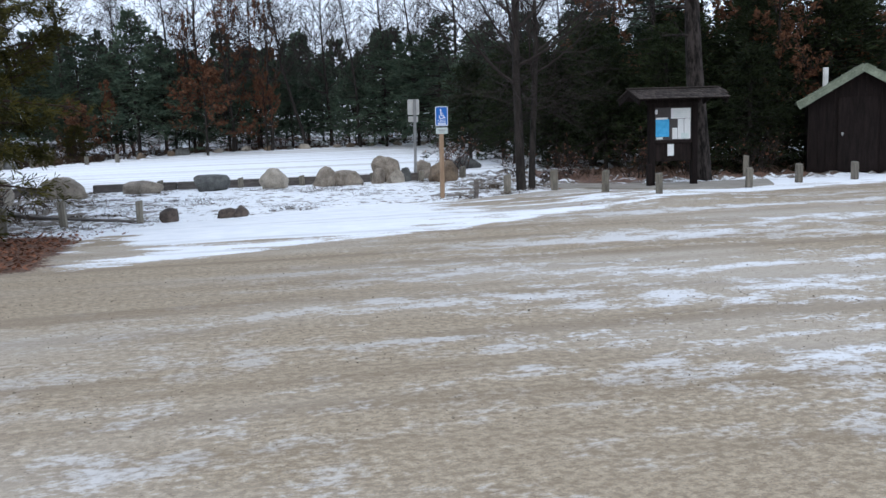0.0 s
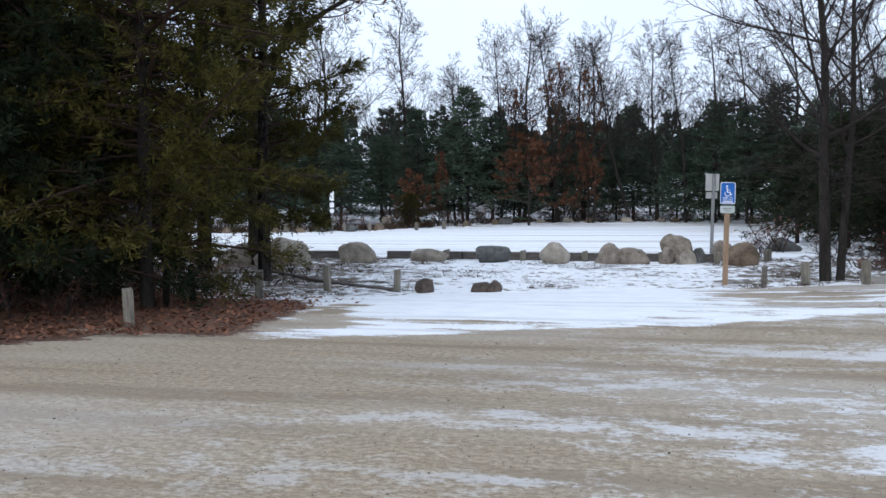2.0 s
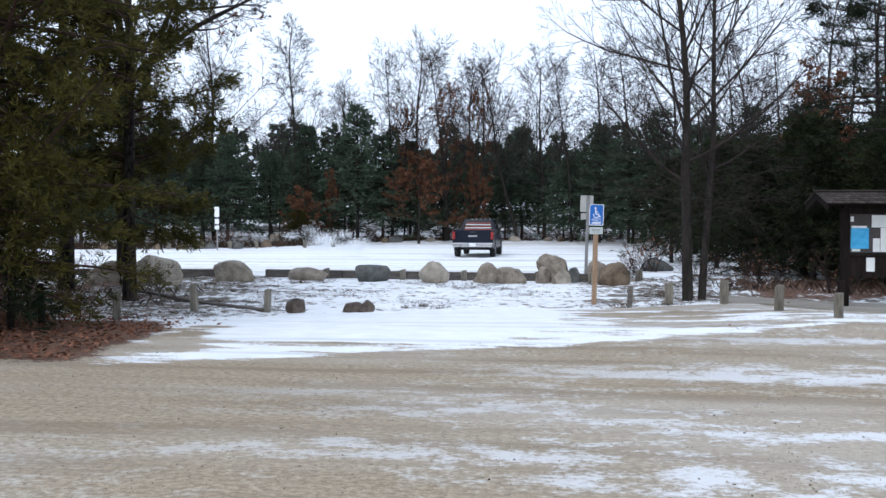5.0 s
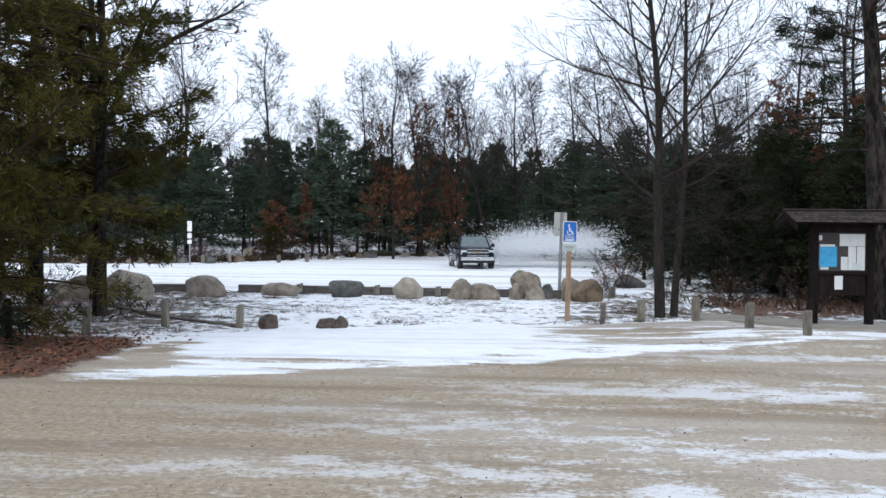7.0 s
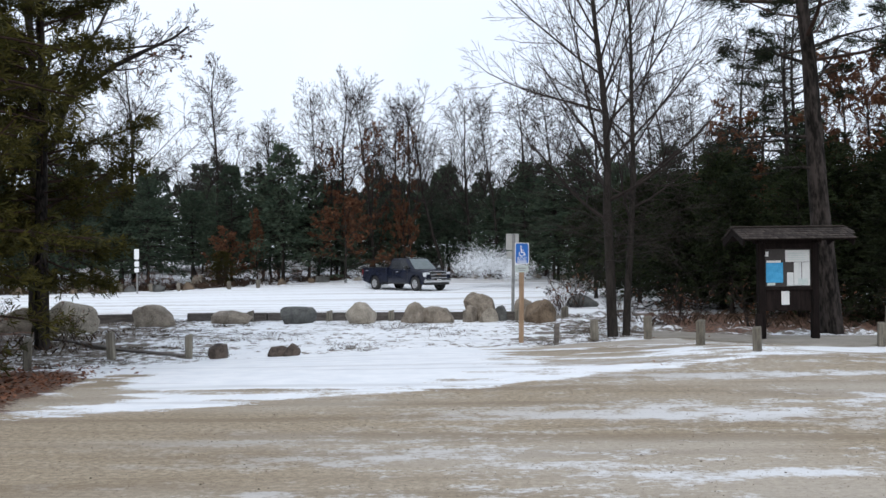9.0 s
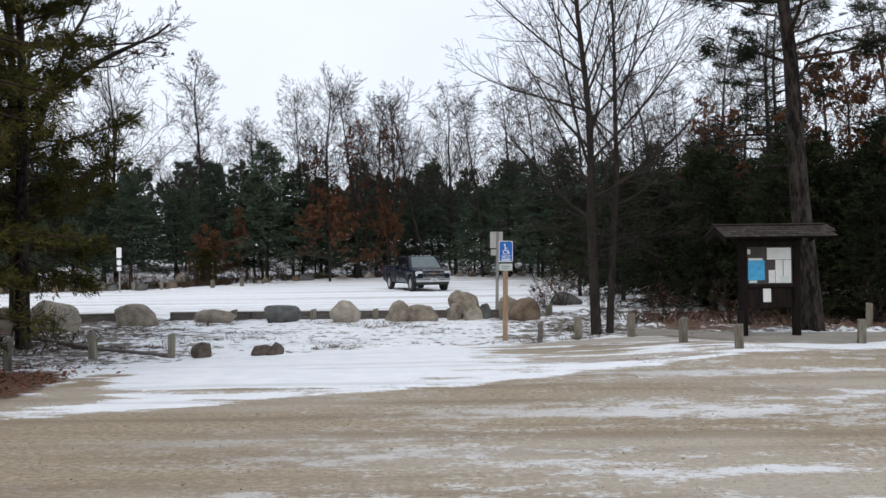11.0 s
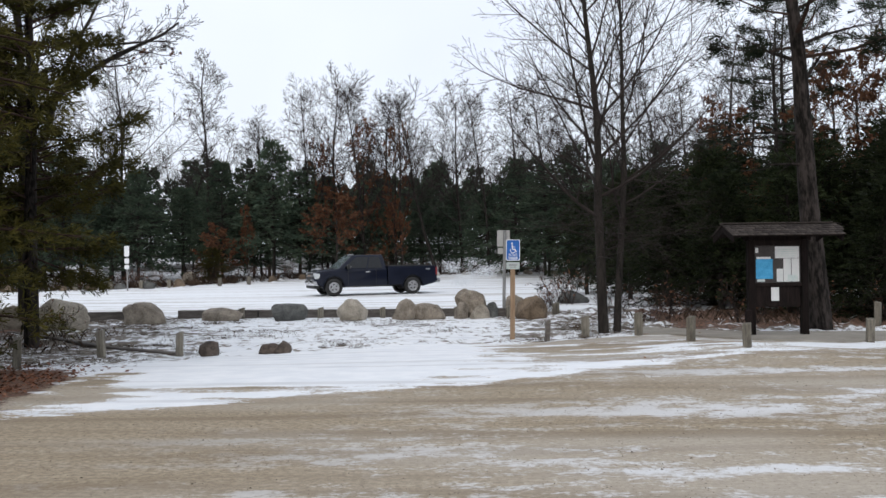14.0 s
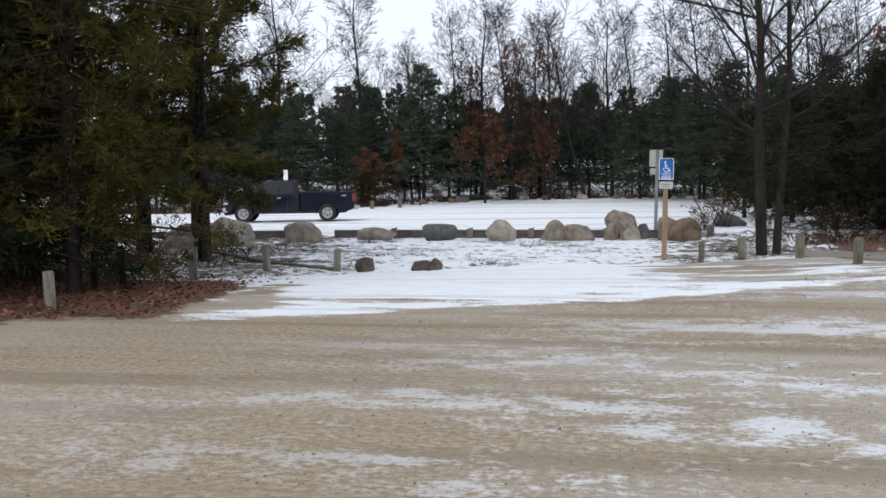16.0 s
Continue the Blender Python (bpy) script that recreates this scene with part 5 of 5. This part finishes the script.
        m = part("mirror", box(0.14, 0.2, 0.2, 1.18, s * 1.06, 1.18, 0.03), BLACK, t)
        part("mirror_glass", box(0.01, 0.16, 0.15, 1.107, s * 1.07, 1.205), CHROME, m)
        part("door_handle", box(0.22, 0.04, 0.05, 0.28, s * (W + 0.01), 1.02, 0.012), CHROME, t, "bright chrome handle")
        part("door_gap", box(0.015, 0.012, 0.66, -0.1, s * W, 0.5), BLACK, t)
        part("door_gap", box(0.015, 0.012, 0.68, 1.18, s * W, 0.48), BLACK, t)
        part("sill", box(1.9, 0.05, 0.08, 0.3, s * (W - 0.03), 0.38, 0.015), BLACK, t)
        part("headlight", box(0.36, 0.32, 0.26, 2.50, s * 0.735, 0.76, 0.03), LAMP, t, "clear headlight lens")
        part("tail_light", box(0.10, 0.13, 0.36, -2.965, s * 0.90, 0.86, 0.02), RED_LAMP, t, "red tail light")
        part("badge", box(0.20, 0.012, 0.05, -2.55, s * (W + 0.001), 1.1), ALLOY, t, "small silver badge on the bed")
        part("flare", prism(arch(AXLE, 0.50, WHEEL + 0.03) + arch(AXLE, 0.47, WHEEL + 0.03)[::-1], s * (W - 0.01) - 0.012, s * (W - 0.01) + 0.02), PAINT, t)
        part("flare", prism(arch(-AXLE, 0.50, WHEEL + 0.03) + arch(-AXLE, 0.47, WHEEL + 0.03)[::-1], s * (W - 0.01) - 0.012, s * (W - 0.01) + 0.02), PAINT, t)
    part("windscreen", panel_on([(bf[0], yb, bf[1]), (bf[0], -yb, bf[1]), (tf[0], -yt, tf[1]), (tf[0], yt, tf[1])][::-1][2:] + [(bf[0], yb, bf[1]), (bf[0], -yb, bf[1]), (tf[0], -yt, tf[1]), (tf[0], yt, tf[1])][::-1][:2], 0.07, 0.93, 0.08, 0.92), WIND_GLASS, t, "raked windscreen")
    rear = part("rear_window", panel_on([(br[0], yb, br[1]), (br[0], -yb, br[1]), (tr[0], -yt, tr[1]), (tr[0], yt, tr[1])], 0.08, 0.92, 0.14, 0.86), GLASS, t, "rear window with a striped red and white decal")
    for i in range(5):
        v0 = 0.20 + 0.12 * i
        part("decal_stripe", panel_on([(br[0], yb, br[1]), (br[0], -yb, br[1]), (tr[0], -yt, tr[1]), (tr[0], yt, tr[1])], 0.12, 0.88, v0, v0 + 0.06, 0.012 + 0.0004 * i), FLAG_RED if i % 2 == 0 else SIGN_WHITE, rear)
    # face: grille with two chrome bars, bumper, plate
    g = part("grille", box(0.10, 1.14, 0.34, 2.655, 0, 0.72, 0.02), BLACK, t)
    for z, h in ((1.03, 0.05), (0.86, 0.085), (0.70, 0.05)):
        part("grille_bar", box(0.05, 1.16, h, 2.705, 0, z, 0.012), CHROME, g, "chrome bar")
    part("grille_badge", box(0.03, 0.2, 0.07, 2.74, 0, 0.868, 0.012), TAN_WOOD, g, "small gold badge")
    bump = part("front_bumper", prism([(2.5, 0.46), (2.70, 0.47), (2.745, 0.56), (2.735, 0.66), (2.5, 0.68)], -0.89, 0.89, 0.03, 2), CHROME, t, "chrome bumper")
    part("bumper_valance", box(0.2, 1.66, 0.14, 2.58, 0, 0.33, 0.03), BLACK, bump)
    part("number_plate", box(0.012, 0.30, 0.15, 2.75, 0, 0.49), SIGN_WHITE, bump)
    for k in range(2):
        part("plate_bar", box(0.006, 0.22, 0.03, 2.758, 0, 0.525 + 0.05 * k), INK, bump)
    rb = part("rear_bumper", box(0.18, 1.9, 0.2, -3.06, 0, 0.50, 0.03), CHROME, t, "chrome rear bumper")
    part("number_plate", box(0.012, 0.30, 0.15, -3.156, 0, 0.52), SIGN_WHITE, rb)
    for k in range(5):
        part("roof_light", box(0.05, 0.09, 0.03, 0.82, -0.44 + 0.22 * k, 1.798, 0.01), LAMP, t)
    v, f = [], []
    tube([np.array((1.75, 0.8, 1.1)), np.array((1.72, 0.8, 1.85))], [0.006, 0.003], 4, v, f)
    part_mesh("aerial", mesh_of("aerial", v, f, BLACK), t)
    wheels = [(wheel(t, x, y * TRACK, y), x, y) for x in (AXLE, -AXLE) for y in (1, -1)]
    return t, wheels


TRUCK_PATH = [
    (0.0, -38.5, 30.4, 10), (1.0, -31.0, 31.8, 10), (2.0, -23.6, 33.2, 11), (2.5, -19.9, 33.9, 11), (3.0, -15.4, 34.7, 11), (3.5, -12.05, 35.5, 13), (4.0, -8.95, 36.9, 16), (4.5, -6.1, 38.5, 60),
    (5.0, -2.8, 41.8, 88), (5.5, 0.6, 45.6, 135), (6.0, 2.0, 48.2, 185), (6.5, 0.2, 48.6, 238), (7.0, -2.2, 47.3, 281), (7.5, -2.8, 47.5, 296), (8.0, -3.2, 47.8, 303), (8.5, -3.3, 47.9, 309),
    (9.2, -3.0, 47.4, 313), (10.0, -2.3, 46.1, 306), (11.0, -1.63, 44.6, 291), (11.5, -1.2, 43.6, 278), (12.0, -1.05, 43.0, 263), (12.5, -1.1, 41.2, 245), (13.0, -1.55, 39.8, 224), (13.5, -2.45, 38.5, 211), (14.0, -3.9, 38.0, 202),
    (14.5, -5.8, 37.7, 195), (15.0, -8.45, 36.7, 192), (15.5, -11.3, 36.0, 193), (16.0, -13.85, 35.3, 193),
]


# ---------------------------------------------------------------- snow dust thrown up by the wheels
def dust_mesh(seed, count, rx, ry, rz, size):
    rng = np.random.default_rng(seed)
    core = rng.normal(0, 0.42, (9, 3))
    p = (core[rng.integers(9, size=count)] + rng.normal(0, 0.2, (count, 3))) * (rx, ry, rz)
    u, w = rng.normal(0, 1, (count, 3)), rng.normal(0, 1, (count, 3))
    u /= np.linalg.norm(u, axis=1)[:, None]
    w /= np.linalg.norm(w, axis=1)[:, None]
    s = size * (0.4 + 0.9 * rng.random((count, 1)))
    verts = np.stack([p, p + u * s, p + w * s], 1).reshape(-1, 3)
    return mesh_of("snow_dust", verts, [(3 * k, 3 * k + 1, 3 * k + 2) for k in range(count)], FLAKE)


# when it rises, where it starts, its drift and its kind
PUFFS = [(4.3, -9.0, 37.6, -0.6, 1), (4.6, -8.0, 38.4, -0.5, 1), (5.7, 5.4, 48.0, 0.5, 0), (5.9, 4.4, 48.9, 0.4, 0), (6.1, 3.3, 48.6, 0.4, 0), (6.3, 2.4, 48.9, 0.3, 0), (6.45, 1.5, 48.7, 0.3, 0), (6.6, 0.8, 49.2, 0.3, 0),
         (6.75, 0.2, 49.0, 0.3, 0), (6.0, 6.5, 49.2, 0.6, 1), (6.85, -0.4, 48.6, 0.3, 0), (7.3, -4.4, 49.2, -0.3, 1), (7.6, 2.2, 49.6, 0.5, 0), (8.0, 0.8, 49.3, 0.4, 0), (13.0, 1.0, 41.8, 0.4, 1), (13.6, 0.2, 40.2, 0.5, 1)]


def build_dust():
    thick = dust_mesh(1, 9000, 2.3, 1.6, 1.5, 0.055)
    thin = dust_mesh(2, 4200, 1.3, 1.1, 0.6, 0.036)
    made = []
    for t0, x, y, drift, kind in PUFFS:
        ob = new("snow_dust", thin if kind else thick)
        ob.matrix_basis = pose(x, y, -2.6)
        tagged(ob, "white powder snow thrown up by the truck's tyres", "snow dust", "powder snow clouds", "stuff")
        made.append((ob, t0, x, y, drift, kind))
    return made


# ---------------------------------------------------------------- small growth
def build_brush():
    """Dry grass in the verge, brush at the wood's edge, fallen leaves."""
    rng = np.random.default_rng(21)
    verts, faces = [], []
    for _ in range(4200):
        x, y = rng.uniform(-13, 5.2), rng.uniform(12.2, 24.5)
        g = ground_marks(x, y)
        thick = noise.noise((x * 0.45, y * 0.45, 1)) + (0.35 if x < -5.5 or (x > 1.3 and y > 16) else 0)
        if g[4] < 0.25 or thick < 0.16:
            continue
        z, wide, tall = height(x, y), rng.uniform(0.04, 0.16), rng.uniform(0.03, 0.13)
        for _ in range(12):
            a, h = rng.uniform(0, 6.28), tall * rng.uniform(0.3, 1.2)
            px, py = x + rng.normal(0, wide), y + rng.normal(0, wide * 0.6)
            k = len(verts)
            dx, dy = math.cos(a), math.sin(a)
            w = 0.004 + 0.012 * rng.random()
            verts += [(px - dy * w, py + dx * w, z - 0.03), (px + dy * w, py - dx * w, z - 0.03), (px + dx * h * 1.5, py + dy * h * 1.5, z + h * 0.5)]
            faces.append((k, k + 1, k + 2))
    tagged(new("dry_grass", mesh_of("dry_grass", verts, faces, DRY)), "dead tan grass blades poking through the snow", "grass", kind="stuff")
    verts, faces = [], []
    for _ in range(44000):
        x, y = rng.uniform(-14, 6), rng.uniform(7, 17)
        g = ground_marks(x, y)
        chance = g[1] + (0.06 if x > 3 or g[3] > 0.3 else 0)
        if g[0] > 0.5 or rng.random() > chance:
            continue
        z = height(x, y) + 0.015 + rng.random() * 0.03
        a, s, tl = rng.uniform(0, 6.28), rng.uniform(0.020, 0.052), rng.uniform(-0.6, 0.6)
        u, w = np.array((math.cos(a), math.sin(a), tl)) * s, np.array((-math.sin(a), math.cos(a), rng.uniform(-0.4, 0.4))) * s * 0.6
        p = np.array((x, y, z + s * 0.4))
        k = len(verts)
        verts += [p - u, p + w, p + u, p - w]
        faces.append((k, k + 1, k + 2, k + 3))
    tagged(new("fallen_leaves", mesh_of("fallen_leaves", np.array(verts), faces, LITTER)), "reddish brown dead leaves at the gravel edge", "leaves", kind="stuff")
    # brown stalks and bracken along the woods' edge
    verts, faces = [], []
    for k in range(15000):
        if k % 3:
            x = rng.uniform(-30, 9)
            y = line_y(x, LOT_FAR) + 0.4 + abs(rng.normal(0, 1.5))
            tall = rng.uniform(0.15, 0.55) * (1.0 if x < -8 else 0.6)
        elif k % 2:
            x, y, tall = rng.uniform(-15, -7.6), rng.uniform(9.2, 19.5), rng.uniform(0.08, 0.32)
        else:
            x, y, tall = rng.uniform(4.5, 17), rng.uniform(18.8, 23), rng.uniform(0.08, 0.35)
        if noise.noise((x * 0.5, y * 0.5, 7)) < -0.12:
            continue
        z, a, w = height(x, y) - 0.04, rng.uniform(0, 6.28), rng.uniform(0.006, 0.016) * (1.5 if y > 30 else 0.35)
        dx, dy, k0 = math.cos(a), math.sin(a), len(verts)
        lean = tall * rng.uniform(0.1, 0.6)
        verts += [(x - dy * w, y + dx * w, z), (x + dy * w, y - dx * w, z), (x + dx * lean + dy * w * 0.6, y + dy * lean, z + tall * 0.7), (x + dx * lean * 1.7, y + dy * lean * 1.7, z + tall * rng.uniform(0.8, 1.0))]
        faces += [(k0, k0 + 1, k0 + 2), (k0, k0 + 2, k0 + 3)]
    tagged(new("bracken", mesh_of("bracken", verts, faces, BRACKEN)), "brown dead bracken and stalks at the wood's edge", "undergrowth", kind="stuff")
    # loose stones on the drive
    verts, faces = [], []
    for _ in range(13000):
        y = 1.5 + 12.5 * rng.random() ** 0.8
        x = rng.uniform(-1, 1) * (2 + y * 0.75)
        if ground_marks(x, y)[0] < 0.6:
            continue
        s = rng.uniform(0.002, 0.0062) * (1 + (rng.random() < 0.05) * 0.8)
        k, z = len(verts), height(x, y)
        verts += [(x - s, y - s, z), (x + s, y - s * 0.7, z), (x + s * 0.8, y + s, z), (x - s * 0.9, y + s, z), (x + rng.uniform(-0.3, 0.3) * s, y, z + s * 1.1)]
        faces += [(k, k + 1, k + 4), (k + 1, k + 2, k + 4), (k + 2, k + 3, k + 4), (k + 3, k, k + 4)]
    tagged(new("loose_stones", mesh_of("loose_stones", verts, faces, STONES)), "small brown loose stones on the gravel", "gravel", kind="stuff")
    # twiggy shrubs
    made = None
    spots = [(3.9, 28.4, 1.2), (3.2, 26.6, 0.7), (2.9, 24.8, 0.6), (4.4, 22.6, 0.9), (5.6, 21.0, 1.0), (7.0, 19.4, 1.1), (8.6, 19.6, 1.0), (10.2, 18.8, 1.0), (4.9, 20.0, 0.6), (11.6, 20.6, 1.3), (-9.6, 12.0, 0.8), (-11.4, 12.8, 1.0), (-9.0, 18.4, 0.7), (-11.0, 18.0, 0.9), (-12.0, 15.0, 1.0), (-10.4, 14.6, 0.8), (-8.6, 9.4, 0.6), (-9.4, 8.8, 0.6), (-13.4, 19.0, 1.0)]
    for x in np.arange(-26, 12, 0.85):
        spots.append((float(x + rng.uniform(-0.6, 0.6)), line_y(x, LOT_FAR) + float(rng.uniform(0.8, 3.0)), float(rng.uniform(0.7, 1.2))))
    for i, (x, y, s) in enumerate(spots):
        if made is None:
            limbs = []
            plan = [(0, 0, 0, 0, 0, 0, 1), (5, 40, 0.5, 0.25, 0.15, 0.12, 3), (3, 38, 0.5, 0.2, 0.1, 0.12, 1), (0, 0, 0, 0, 0, 0, 1)]
            for _ in range(15):
                a = rng.uniform(0, 6.28)
                sprout(rng, np.array((rng.normal(0, 0.15), rng.normal(0, 0.15), -0.05)), np.array((math.cos(a) * 0.7, math.sin(a) * 0.7, 1)), rng.uniform(0.6, 1.3), 0.012, 1, plan, limbs)
            made = thing("shrub", 0, 0, 0, 0, "leafless twiggy shrub with a few dead leaves", "shrub", "shrubs at the wood edge")
            part_mesh("stem", limbs_mesh("stem", limbs, TWIG, lambda d: True, 0.0045), made)
            part_mesh("foliage", leaves_on(rng, limbs, 160, 0.035, LITTER), made, "few dead brown leaves")
            put(made, x, y, s)
        else:
            again(made, x, y, s, 40 * i)


# ---------------------------------------------------------------- build
build_boulders()
build_path()
build_posts()
build_timbers()
build_signs()
build_kiosk()
build_shed()
truck, truck_wheels = build_truck()
dust = build_dust()
build_near_trees()
build_woods()
build_brush()


def motions():
    walk(truck, [(t, pose(x, y, 0, 0, 0, a)) for t, x, y, a in TRUCK_PATH])
    times = [k / 15 for k in range(241)]
    xs = np.interp(times, [r[0] for r in TRUCK_PATH], [r[1] for r in TRUCK_PATH])
    ys = np.interp(times, [r[0] for r in TRUCK_PATH], [r[2] for r in TRUCK_PATH])
    roll = [0.0]
    for k in range(1, len(times)):
        go = math.hypot(xs[k] - xs[k - 1], ys[k] - ys[k - 1]) / WHEEL
        roll.append(roll[-1] + min(max(go, 0.12), 1.35))
    for w, x, side in truck_wheels:
        flip = pose(0, 0, 0, 0, 0, 180) if side < 0 else Matrix.Identity(4)
        walk(w, [(t, pose(x, side * TRACK, WHEEL) @ Matrix.Rotation(a, 4, "Y") @ flip) for t, a in zip(times, roll)])
    for ob, t0, x, y, drift, kind in dust:
        up, k = (0.5, 0.55) if kind else (1.0, 0.5)
        rows = [(0.0, pose(x, y, -2.6)), (t0 - 0.4, pose(x, y, -2.6)), (t0, pose(x, y, 0.1)), (t0 + 0.6 * k, pose(x + drift * 0.5, y, up, 0, 0, 15)), (t0 + 1.8 * k, pose(x + drift * 1.6, y + 0.3, up + 0.35, 0, 0, 35)), (t0 + 3.2 * k, pose(x + drift * 2.6, y + 0.8, up - 0.5, 0, 0, 60)), (t0 + 4.6 * k, pose(x + drift * 3.2, y + 1.0, -2.6, 0, 0, 80))]
        rows = [r for r in rows if r[0] < 16] + [(16.0, pose(x + drift * 3.2, y + 1.0, -2.6, 0, 0, 85))]
        walk(ob, rows)


motions()
